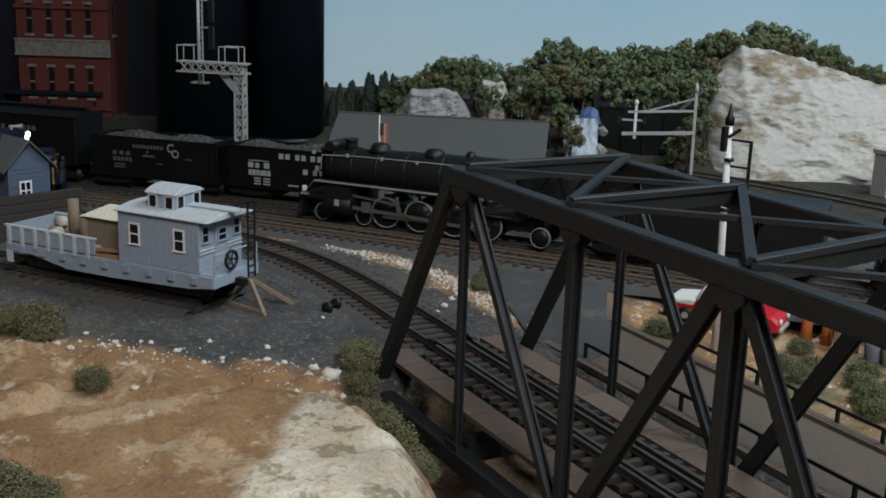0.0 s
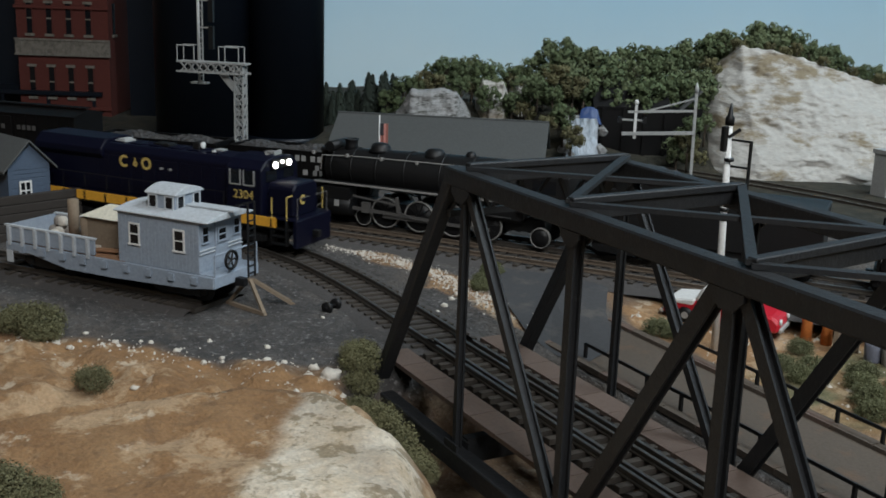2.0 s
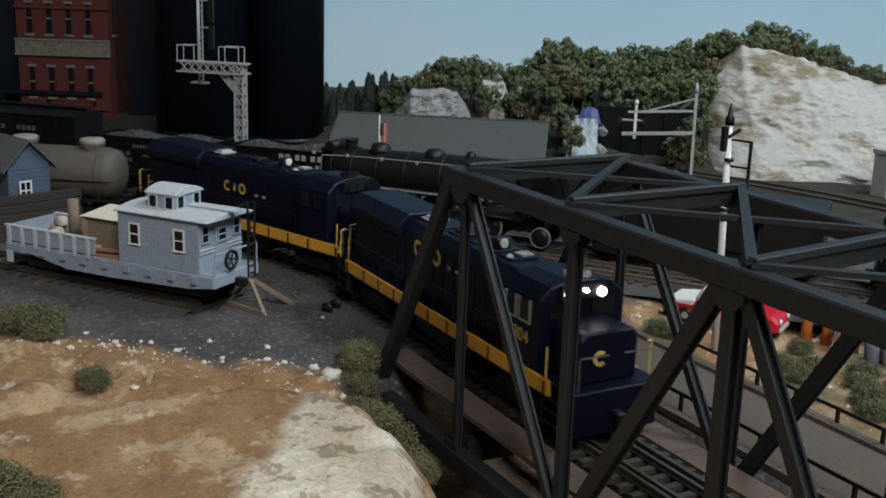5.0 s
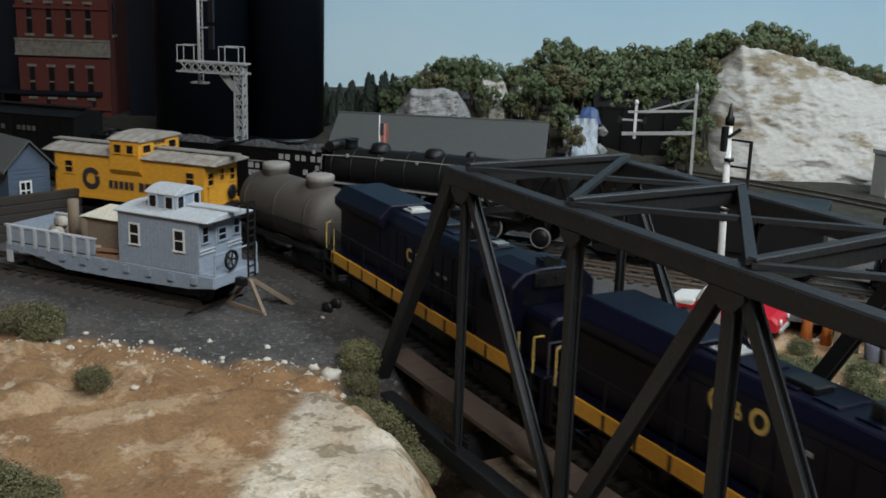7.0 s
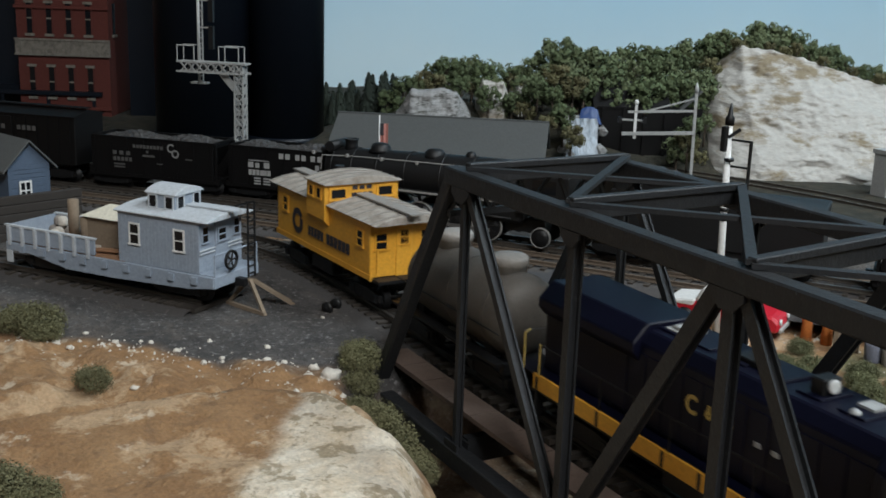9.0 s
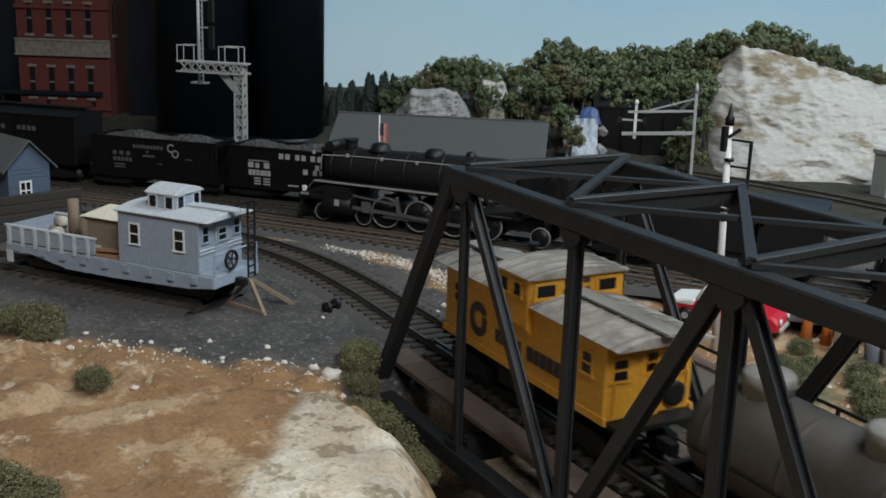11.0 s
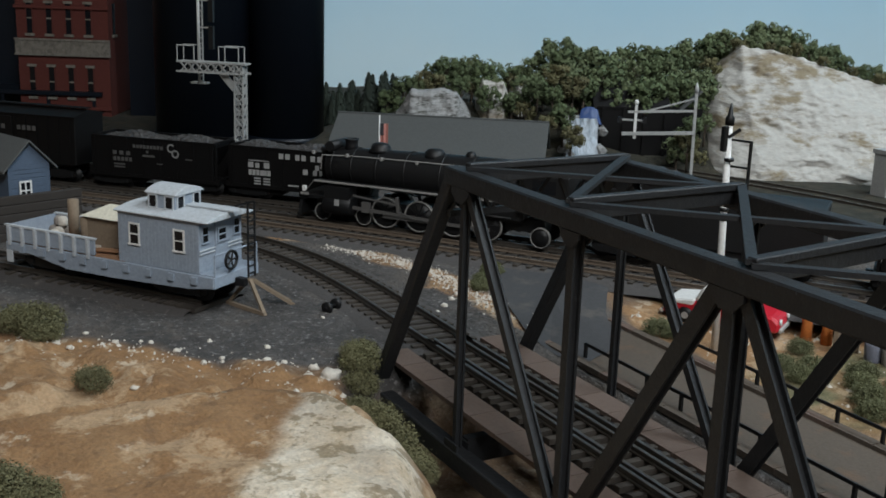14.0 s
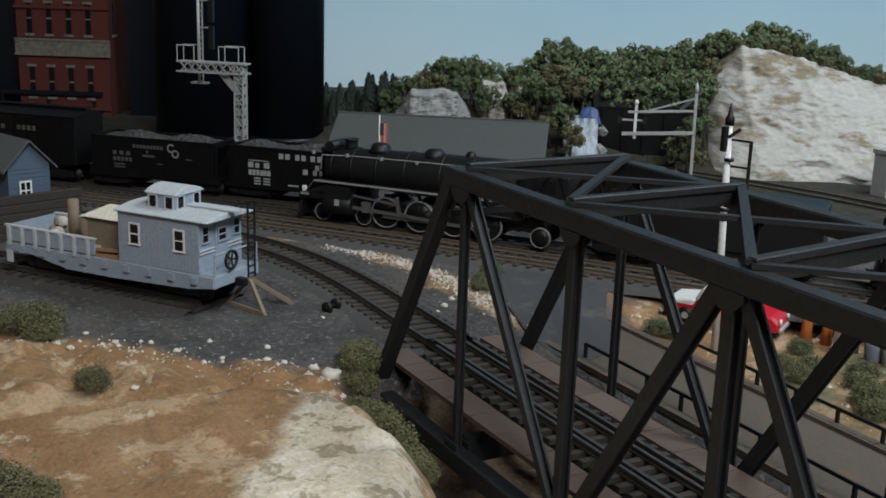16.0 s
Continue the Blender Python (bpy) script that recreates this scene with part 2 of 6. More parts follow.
def ground():
    xs = np.unique(np.concatenate([np.arange(-1250, -320, 12), np.arange(-320, 262, 2.6), np.arange(262, 640, 14)]))
    ys = np.unique(np.concatenate([np.arange(-700, -260, 14), np.arange(-260, 175, 2.6), np.arange(175, 1200, 12)]))
    gx, gy = np.meshgrid(xs, ys)
    gz = height(gx, gy)
    nx, ny = len(xs), len(ys)
    vs = np.stack([gx.ravel(), gy.ravel(), gz.ravel()], 1) * MM
    i = np.arange(ny * nx).reshape(ny, nx)
    fs = np.stack([i[:-1, :-1].ravel(), i[:-1, 1:].ravel(), i[1:, 1:].ravel(), i[1:, :-1].ravel()], 1)
    me = bpy.data.meshes.new("ground")
    me.from_pydata(vs.tolist(), [], fs.tolist())
    me.polygons.foreach_set("use_smooth", [True] * len(me.polygons))
    # soil kinds: dirt (tan), rock (pale plaster); elsewhere cinders
    e = mound_edge(gx) - gy
    wob = 26 * (lumps(gx, gy, 26, 11) - 0.5) + 12 * (lumps(gx, gy, 8, 12) - 0.5)
    front = np.interp(gx, [-120, -83, -70, -37, -10, 10, 30, 400], [-170, -146, -121, -92, -60, -54, -50, -50])
    dirt = np.maximum(sstep(-7, 7, front - gy + wob * 0.6), 0)
    right = sstep(-62, -40, gx - 0.2 * (gy - 100) + wob) * sstep(100, 108, gy + wob * 0.3)
    strip = sstep(0, 5, 10.5 - np.abs(gy - (np.interp(gx, [-215, -190, -140, -100, -60, -20], [0, 22, 41, 52, 50, 56]) + wob * 0.8))) * (gx > -215) * (gx < -20)
    dirt = np.clip(np.maximum(np.maximum(dirt, right), strip * 0.9), 0, 1)
    rim = np.interp(gx, [34, 40, 60, 81, 95, 130, 220], [0, 10, 26, 40, 50, 56, 60])
    rock = sstep(-6, 1, e) * (1 - sstep(-4, 4, e + wob * 0.5 - rim)) * sstep(32, 38, gx)
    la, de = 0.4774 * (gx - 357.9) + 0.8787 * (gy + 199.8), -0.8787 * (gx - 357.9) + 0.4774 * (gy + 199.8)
    # far ground behind the yard, darkened in colour where the lamps light it strongly
    far_dark_mask = np.maximum(sstep(775, 800, de + wob * 0.5), sstep(640, 670, de + wob * 0.5) * sstep(150, 175, la))
    gully = sstep(-12, -22, gz) * (gy < 45)
    dirt = np.maximum(dirt, 0.45 * gully)
    for name, arr in (("dirt", dirt), ("rock", np.clip(rock, 0, 1)), ("far_dark", far_dark_mask), ("grass", np.clip(sstep(38, 60, gx + wob) * sstep(103, 110, gy + wob * 0.3) * (0.35 + 0.65 * sstep(0.4, 0.6, lumps(gx, gy, 14, 31))), 0, 1))):
        at = me.attributes.new(name, "FLOAT", "POINT")
        at.data.foreach_set("value", arr.ravel().astype(np.float32))
    m = bpy.data.materials.new("layout_soil")
    m.use_nodes = True
    nt = m.node_tree
    b = nt.nodes["Principled BSDF"]
    b.inputs["Roughness"].default_value = 0.95
    tc = nt.nodes.new("ShaderNodeTexCoord")

    def nz(size, seed, detail=6):
        k = nt.nodes.new("ShaderNodeTexNoise")
        k.noise_dimensions = "4D"
        k.inputs["Scale"].default_value, k.inputs["Detail"].default_value, k.inputs["W"].default_value = 1000 / size, detail, seed
        k.inputs["Roughness"].default_value = 0.65
        nt.links.new(tc.outputs["Object"], k.inputs["Vector"])
        return k.outputs[0]

    def rng(src, lo, hi, a=0.0, c=1.0):
        r = nt.nodes.new("ShaderNodeMapRange")
        for k, q in zip(range(1, 5), (lo, hi, a, c)):
            r.inputs[k].default_value = q
        nt.links.new(src, r.inputs[0])
        return r.outputs[0]

    def mx(f, a, c, kind="MIX"):
        x = nt.nodes.new("ShaderNodeMix")
        x.data_type, x.blend_type = "RGBA", kind
        for s, q in ((x.inputs[0], f), (x.inputs[6], a), (x.inputs[7], c)):
            if isinstance(q, tuple):
                s.default_value = (*q, 1)
            elif isinstance(q, float):
                s.default_value = q
            else:
                nt.links.new(q, s)
        return x.outputs[2]

    def attr(n):
        k = nt.nodes.new("ShaderNodeAttribute")
        k.attribute_name = n
        return k.outputs["Fac"]

    cinder = mx(rng(nz(18, 1.0), 0.35, 0.65), (0.034, 0.032, 0.031), (0.088, 0.082, 0.078))
    cinder = mx(rng(nz(5, 2.5, 5), 0.5, 0.68, 0, 0.6), cinder, (0.15, 0.14, 0.13))
    cinder = mx(rng(nz(2.2, 2.0, 3), 0.56, 0.7), cinder, (0.26, 0.25, 0.245))
    cinder = mx(rng(nz(30, 9.0), 0.5, 0.62, 0, 0.7), cinder, (0.125, 0.105, 0.088))
    cinder = mx(rng(nz(9, 9.5), 0.55, 0.66, 0, 0.6), cinder, (0.02, 0.02, 0.021))
    soil = mx(rng(nz(30, 3.0), 0.35, 0.65), (0.27, 0.142, 0.06), (0.36, 0.208, 0.097))
    soil = mx(rng(nz(26, 4.0), 0.52, 0.57, 0, 0.8), soil, (0.53, 0.365, 0.215))
    soil = mx(rng(nz(7, 4.5), 0.55, 0.62, 0, 0.4), soil, (0.17, 0.10, 0.055))
    soil = mx(rng(nz(10, 14.0), 0.58, 0.64, 0, 0.8), soil, (0.62, 0.5, 0.36))
    soil = mx(rng(nz(24, 5.0), 0.6, 0.72, 0, 0.75), soil, (0.12, 0.085, 0.05))
    stone = mx(rng(nz(14, 6.0), 0.35, 0.65), (0.70, 0.56, 0.39), (0.86, 0.78, 0.65))
    stone = mx(rng(nz(12, 7.0), 0.53, 0.57, 0, 0.75), stone, (0.3, 0.23, 0.135))
    stone = mx(rng(nz(3, 7.5), 0.58, 0.64, 0, 0.6), stone, (0.3, 0.24, 0.15))
    col = mx(attr("dirt"), cinder, soil)
    # dark embankment brown, with the dimness back there put into the colour
    far_dark = mx(rng(nz(9, 17.0), 0.4, 0.6), (0.016, 0.017, 0.01), (0.05, 0.042, 0.026))
    col = mx(attr("far_dark"), col, far_dark)
    verge = mx(rng(nz(8, 18.0), 0.4, 0.6), (0.095, 0.09, 0.04), (0.19, 0.165, 0.085))
    col = mx(attr("grass"), col, verge)
    col = mx(attr("rock"), col, stone)
    col = mx(0.4, col, rng(nz(1.3, 8.0, 3), 0.2, 0.7), "MULTIPLY")
    nt.links.new(col, b.inputs["Base Color"])
    bp = nt.nodes.new("ShaderNodeBump")
    bp.inputs["Strength"].default_value, bp.inputs["Distance"].default_value = 1.0, 0.0022
    nt.links.new(nz(3.0, 12.0, 8), bp.inputs["Height"])
    nt.links.new(bp.outputs[0], b.inputs["Normal"])
    me.materials.append(m)
    return tagged(new("ground", me), "layout ground of dark cinders, tan dirt and pale plaster rock", "ground", kind="structure")


ground()


# ---- backdrop and room ----
def backdrop():
    """Painted sky board, curving round behind the hills."""
    pts = [(-1160, -640), (-1130, -300), (-1080, -40), (-1000, 260), (-900, 560), (-760, 800), (-560, 980), (-250, 1090), (150, 1120), (620, 1120)]
    vs, fs = [], []
    for k, (x, y) in enumerate(pts):
        vs += [(x, y, -120), (x, y, 520)]
        if k:
            fs.append((2 * k - 2, 2 * k, 2 * k + 1, 2 * k - 1))
    m = bpy.data.materials.new("painted_sky_board")
    m.use_nodes = True
    nt = m.node_tree
    b = nt.nodes["Principled BSDF"]
    b.inputs["Roughness"].default_value = 0.9
    tc = nt.nodes.new("ShaderNodeTexCoord")
    sep = nt.nodes.new("ShaderNodeSeparateXYZ")
    nt.links.new(tc.outputs["Object"], sep.inputs[0])
    n = nt.nodes.new("ShaderNodeTexNoise")
    n.inputs["Scale"].default_value, n.inputs["Detail"].default_value = 5, 4
    nt.links.new(tc.outputs["Object"], n.inputs["Vector"])
    add = nt.nodes.new("ShaderNodeMath")
    add.operation = "MULTIPLY_ADD"
    add.inputs[1].default_value = 0.10
    nt.links.new(n.outputs[0], add.inputs[0])
    nt.links.new(sep.outputs[2], add.inputs[2])
    r = nt.nodes.new("ShaderNodeValToRGB")
    mr = nt.nodes.new("ShaderNodeMapRange")
    mr.inputs[1].default_value, mr.inputs[2].default_value = 0.08, 0.34
    nt.links.new(add.outputs[0], mr.inputs[0])
    nt.links.new(mr.outputs[0], r.inputs[0])
    r.color_ramp.elements[0].color = (0.6, 0.76, 0.83, 1)
    r.color_ramp.elements[1].color = (0.26, 0.56, 0.78, 1)
    nt.links.new(r.outputs[0], b.inputs["Base Color"])
    tagged(sheet("backdrop", vs, fs, m), "pale blue painted sky backdrop board behind the hills", "backdrop", kind="structure")


backdrop()


def room():
    for name, dims in (("floor", (-2600, 2600, -2600, 2600, -1120, -1100)), ("ceiling", (-2600, 2600, -2600, 2600, 1300, 1340)),
                       ("wall_north", (-2600, 2600, 2600, 2640, -1100, 1300)), ("wall_south", (-2600, 2600, -2640, -2600, -1100, 1300)),
                       ("wall_east", (2600, 2640, -2600, 2600, -1100, 1300)), ("wall_west", (-2640, -2600, -2600, 2600, -1100, 1300))):
        tagged(part(name, shape(box, *dims), ROOMWALL), "plain painted surface of the room round the layout", name.split("_")[0], kind="structure")


room()


# ---- tracks ----
LANE = 1.5
GAUGE = 8.25
X0, RAD, X1, RAD2 = -65.0, 580.0, -125.0, 232.0


def on_curve(s, off=0.0):
    """A point of the train's track at arc length s, with its heading: straight, a wide arc, then a tighter one."""
    if s >= X0:
        return s, LANE + off, 0.0
    a = (X0 - max(s, X1)) / RAD
    cx, cy, r = X0, LANE - RAD, RAD
    if s < X1:
        cx, cy = X0 - (RAD - RAD2) * math.sin(a), LANE - RAD + (RAD - RAD2) * math.cos(a)
        a, r = a + (X1 - s) / RAD2, RAD2
    return cx - (r + off) * math.sin(a), cy + (r + off) * math.cos(a), math.degrees(a)


def on_line(p0, p1, p2):
    """A gentle curve through three plan points, by its share of length."""
    a, b, c = Vector(p0), Vector(p1), Vector(p2)
    ctrl = b * 2 - (a + c) / 2

    def f(u):
        p = a * (1 - u) ** 2 + ctrl * 2 * u * (1 - u) + c * u * u
        d = (ctrl - a) * (1 - u) + (c - ctrl) * u
        return p.x, p.y, math.degrees(math.atan2(d.y, d.x))
    return f


def tie_mesh():
    bm = shape(box, -1.3, 1.3, -14.5, 14.5, -4.4, -2.4)
    bmesh.ops.scale(bm, vec=(MM, MM, MM), verts=bm.verts)
    me = bpy.data.meshes.new("tie")
    bm.to_mesh(me)
    bm.free()
    me.materials.append(TIE)
    return me


TIE_MESH = tie_mesh()


def ribbon(pts, half, z0, z1, lip):
    """A ballast bed: a flat-topped bank along plan points with headings."""
    vs, fs = [], []
    for k, (x, y, a) in enumerate(pts):
        n = Vector((-math.sin(radians(a)), math.cos(radians(a))))
        for o, z in ((-half - lip, z0), (-half, z1), (half, z1), (half + lip, z0)):
            j = (random.random() - 0.5) * (2.5 if z == z0 else 0.6)
            vs.append((x + n.x * (o + j), y + n.y * (o + j), z + (random.random() - 0.5) * 0.4))
        if k:
            for i in range(3):
                fs.append((4 * k - 4 + i, 4 * k + i, 4 * k + i + 1, 4 * k - 3 + i))
    return vs, fs


BALLAST = mat("cinder_ballast", (0.045, 0.042, 0.041), (0.088, 0.08, 0.076), 0.95, size=7, fine=1.3, bump=1.0, spot=(0.19, 0.17, 0.15), spread=(0.6, 0.75))


def track(name, label, point, length, gap, ties=True, z=0.0, railmat=RAIL, skip_bed=False):
    """Rails, ties and bed along point(u), u from 0 to 1."""
    top = thing(name, label, "railway track", kind="structure")
    n = int(length / 9)
    pts = [point(k / n) for k in range(n + 1)]
    if not skip_bed:
        vs, fs = ribbon(pts, 17, -6 + z, -3.4 + z, 6)
        sheet("ballast_bed", vs, fs, BALLAST, top)
    for side in (-GAUGE, GAUGE):
        vs, fs = [], []
        prof = [(-1.1, -2.4), (1.1, -2.4), (1.1, -1.9), (0.35, -1.6), (0.35, -0.7), (0.65, -0.6), (0.65, 0.0), (-0.65, 0.0), (-0.65, -0.6), (-0.35, -0.7), (-0.35, -1.6), (-1.1, -1.9)]
        m = len(prof)
        for k, (x, y, a) in enumerate(pts):
            nx, ny = -math.sin(radians(a)), math.cos(radians(a))
            vs += [(x + nx * (side + o), y + ny * (side + o), q + z) for o, q in prof]
            if k:
                fs += [(m * k - m + i, m * k - m + (i + 1) % m, m * k + (i + 1) % m, m * k + i) for i in range(m)]
        sheet("rail", vs, fs, railmat, top, smooth=False)
    if ties:
        for k in range(int(length / gap)):
            x, y, a = point((k + 0.5) * gap / length)
            ob = new("tie", TIE_MESH)
            ob.parent = top
            ob.matrix_local = mm(x, y, z, a + random.uniform(-1.5, 1.5))
    return top


track("main_track", "curved track on dark cinder ballast leading to the bridge", lambda u: on_curve(-560 + u * 560), 560, 6.6)
TRACK_B = on_line((-430, -165), (-218, 22), (60, 222))
TRACK_C = on_line((-460, -165), (-230, 44), (60, 272))
TRACK_D = on_line((-520, -196), (-316, 9), (-110, 215))
track("yard_track", "rusty yard track on pale dirt beside the steam engine", TRACK_B, 600, 6.8, railmat=RUST)
track("steam_engine_track", "yard track under the black steam locomotive", TRACK_C, 700, 7.2)
track("hopper_track", "yard track under the coal hoppers", TRACK_D, 820, 8.5)
TRACK_E = on_line((-290, -210), (-150, -105.6), (-97, -67))
track("spur_track", "short spur of track under the grey work caboose", TRACK_E, 240, 7.0)


# ---- truss bridge ----
P0, PAN, ZB, ZT, HALF = 63.0, 61.0, -13.7, 77.4, 31.7


def panel(i):
    return 0.0 if i == 0 else P0 + (i - 1) * PAN


def hbar(bm, a, b, w, depth):
    """A rolled H section from a to b in a plane of constant y: flanges w wide on both faces, one thin web."""
    a, b = Vector(a), Vector(b)
    d = (b - a).normalized()
    u = Vector((0, 1, 0)).cross(d).normalized()
    h, t, q = depth / 2, 0.7, 0.45
    prof = [(-w / 2, -h), (w / 2, -h), (w / 2, -h + t), (q, -h + t), (q, h - t), (w / 2, h - t), (w / 2, h), (-w / 2, h), (-w / 2, h - t), (-q, h - t), (-q, -h + t), (-w / 2, -h + t)]
    n = len(prof)
    vs = [[bm.verts.new(p + u * i + Vector((0, j, 0))) for i, j in prof] for p in (a, b)]
    for k in range(n):
        bm.faces.new((vs[0][k], vs[0][(k + 1) % n], vs[1][(k + 1) % n], vs[1][k]))
    bm.faces.new(vs[0][::-1])
    bm.faces.new(vs[1])


def bridge():
    top = thing("truss_bridge", "black steel through truss railway bridge over a gully", "bridge")
    last = 6
    end = panel(5) + P0
    px = [panel(i) for i in range(6)] + [end]
    for s in (-1, 1):
        y = s * HALF
        ch = part("top_chord", shape(box, px[1] - 11, px[5] + 11, y - 2.7, y + 2.7, ZT - 1.6, ZT + 4.2), STEEL, top, bevel=0.5)
        bm = bmesh.new()
        for k in range(46):
            x = px[1] - 6 + k * (px[5] - px[1] + 12) / 45
            rod(bm, (x, y - 2.7, ZT + 3.2), (x, y - 2.9, ZT + 3.2), 0.28, 6)
        part("rivets", bm, STEEL, ch)
        part("bottom_chord", shape(box, -4, end + 4, y - 3.0, y + 3.0, ZB - 6, ZB + 1), STEEL, top, bevel=0.4)
        for a, b in (((px[1] - 9, ZT), (0, ZB)), ((px[5] + 9, ZT), (end, ZB))):
            part("end_post", shape(beam, (a[0], y, a[1]), (b[0], y, b[1]), 4.6, 5.0, (0, 1, 0)), STEEL, top, bevel=0.5)
        for i in range(1, 6):
            w = {1: 2.2, 2: 2.9, 3: 3.6, 4: 2.9, 5: 2.2}[i]
            part("vertical_post", shape(hbar, (px[i], y, ZB), (px[i], y, ZT), w, 2.6 if i in (1, 5) else 3.6), STEEL, top)
        for a, b, w in ((1, 2, 2.7), (3, 2, 4.4), (3, 4, 3.4), (5, 4, 2.7)):
            d = 1 if b > a else -1
            foot = {(1, 2): 0.6, (3, 4): -4.6}.get((a, b), -1.9 * d)
            part("diagonal", shape(hbar, (px[a] + (1.8 if a == 1 else 3.1) * d, y, ZT), (px[b] + foot, y, ZB), w, 3.4), STEEL, top)
        for i in range(1, 6):
            for z, hh in ((ZT - 3.2, 3.6 if i in (1, 3, 5) else 3.2), (ZB + 1, 5)):
                for o in (-1, 1):
                    bm = bmesh.new()
                    ww = 5.4 if i in (1, 3, 5) and z > 0 else 4.2
                    prism(bm, [(px[i] - ww, z + hh * 0.5), (px[i] + ww, z + hh * 0.5), (px[i] + ww, z), (px[i] + ww * 0.4, z - hh * 0.8), (px[i] - ww * 0.4, z - hh * 0.8), (px[i] - ww, z)],
                          y + o * 2.3 - 0.35, y + o * 2.3 + 0.35, "y")
                    part("gusset_plate", bm, STEEL, top)
    # struts and lateral braces lie on the chords
    zt = ZT + 5.6
    nodes = {-1: [px[1], px[2] - 4, px[3] + 4, px[4], px[5]], 1: [px[1] - 1, px[2] - 6, px[3] - 4, px[4], px[5]]}
    for i in range(5):
        a, b = (nodes[-1][i], -HALF), (nodes[1][i], HALF)
        bm = shape(beam, (*a, zt), (*b, zt), 3.0, 2.2)
        beam(bm, (a[0], a[1] + 3, zt - 3.2), (b[0], b[1] - 3, zt - 3.2), 1.1, 4.6)
        part("top_strut", bm, STEEL, top, bevel=0.3)
    for i in range(4):
        for s in (-1, 1):
            part("lateral_brace", shape(beam, (nodes[s][i], s * HALF, zt + 0.3 * s - 0.3), (nodes[-s][i + 1], -s * HALF, zt + 0.3 * s - 0.3), 2.6, 1.3), STEEL, top)
    zt = ZT + 2.2
    for x, d in ((px[1] - 9, -1), (px[5] + 9, 1)):
        bm = shape(box, x - 2, x + 2, -HALF, HALF, zt - 1.5, zt + 1.5)
        beam(bm, (x + 0.18 * 14 * d, -HALF, zt - 14), (x + 0.18 * 14 * d, HALF, zt - 14), 2, 2.2)
        for k in range(8):
            ya, yb = -HALF + k * HALF / 4, -HALF + (k + 1) * HALF / 4
            beam(bm, (x, ya if k % 2 else yb, zt), (x + 2.5 * d, yb if k % 2 else ya, zt - 14), 1, 1.2)
        part("portal_frame", bm, STEEL, top)
    for i in range(0, 7):
        part("floor_beam", shape(box, px[i] - 2, px[i] + 2, -HALF + 3, HALF - 3, ZB - 5, ZB + 4), STEEL, top)
    for y in (-9, 9):
        part("stringer", shape(box, -2, end + 2, y - 1.5, y + 1.5, ZB + 2, -4.8), STEEL, top)
    for s in (-1, 1):
        for k in range(22):
            x0 = -6 + k * (end + 12) / 22
            part("walkway_plank", shape(box, x0 + 0.15, x0 + (end + 12) / 22 - 0.15, min(s * 16.6, s * 27.6), max(s * 16.6, s * 27.6), -3.6 + random.uniform(-.1, .1), -1.9), WALKWAY, top)
    for k in range(int(end / 6.2)):
        ob = new("tie", TIE_MESH)
        ob.parent = top
        ob.matrix_local = mm(2 + k * 6.2, LANE, 0, random.uniform(-1, 1))
    for g in (-GAUGE, GAUGE, -5.0, 5.0):
        y = LANE + g
        bm = shape(box, -8, end + 8, y - 0.65, y + 0.65, -0.8, 0.0 if abs(g) > 7 else -0.3)
        box(bm, -8, end + 8, y - 0.3, y + 0.3, -2.1, -0.7)
        box(bm, -8, end + 8, y - 1.1, y + 1.1, -2.4, -1.9)
        part("rail" if abs(g) > 7 else "guard_rail", bm, RAIL, top)
    ab = thing("bridge_abutment", "dark stone abutment under the end of the bridge", "abutment")
    for r in range(5):
        for k in range(8):
            part("stone_block", shape(box, -13, 3 + random.uniform(-0.6, 0.4), -36 + k * 9 + 0.2, -36 + (k + 1) * 9 - 0.2, -58 + r * 9.8 + 0.2, -58 + (r + 1) * 9.8 - 0.2), GREYROCK, ab)
    return top


bridge()


# ---- the train ----
def wheelset(parent, x, r, z=None):
    bm = bmesh.new()
    for s in (-1, 1):
        turned(bm, [(-1.2, r * 0.3), (-1.2, r), (0.7, r), (0.7, r * 1.12), (1.1, r * 1.12), (1.1, r * 0.3)] if s > 0 else [(-1.1, r * 0.3), (-1.1, r * 1.12), (-0.7, r * 1.12), (-0.7, r), (1.2, r), (1.2, r * 0.3)],
               (0, -s * GAUGE, 0), (0, 1, 0), 16)
        for k in range(3):
            box(bm, -0.5, 0.5, -s * GAUGE - 1.5, -s * GAUGE + 1.5, r * 0.4, r * 0.85)
            bmesh.ops.rotate(bm, verts=bm.verts[-8:], cent=(0, 0, 0), matrix=Matrix.Rotation(k * 2.094, 3, "Y"))
    rod(bm, (0, -9, 0), (0, 9, 0), 1.0, 8)
    ob = part("wheelset", bm, BLACK, parent, at=mm(x, 0, r))
    SPIN.append((ob, x, r))
    return ob


SPIN = []


def truck(parent, x, axles, r=5.8, width=12.5):
    """A bogie: side frames, bolster, wheelsets."""
    tr = part("truck", shape(box, -3, 3, -width, width, r - 0.5, r + 3), BLACK, parent, at=mm(x, 0, 0))
    half = (axles - 1) * 12.5 / 2 if axles > 2 else 10.5
    for s in (-1, 1):
        bm = bmesh.new()
        prism(bm, [(-half - 4, r - 1), (-half - 4, r + 2), (-half * 0.5, r + 3.2), (half * 0.5, r + 3.2), (half + 4, r + 2), (half + 4, r - 1), (half * 0.5, r - 2.4), (-half * 0.5, r - 2.4)], s * width - 0.9, s * width + 0.9, "y")
        for k in range(axles):
            xx = -half + k * 2 * half / (axles - 1)
            box(bm, xx - 1.7, xx + 1.7, s * width - 1.5, s * width + 1.5, r - 1.7, r + 1.7)
        part("side_frame", bm, BLACK, tr, bevel=0.2)
    for k in range(axles):
        wheelset(tr, -half + k * 2 * half / (axles - 1), r)
    return tr


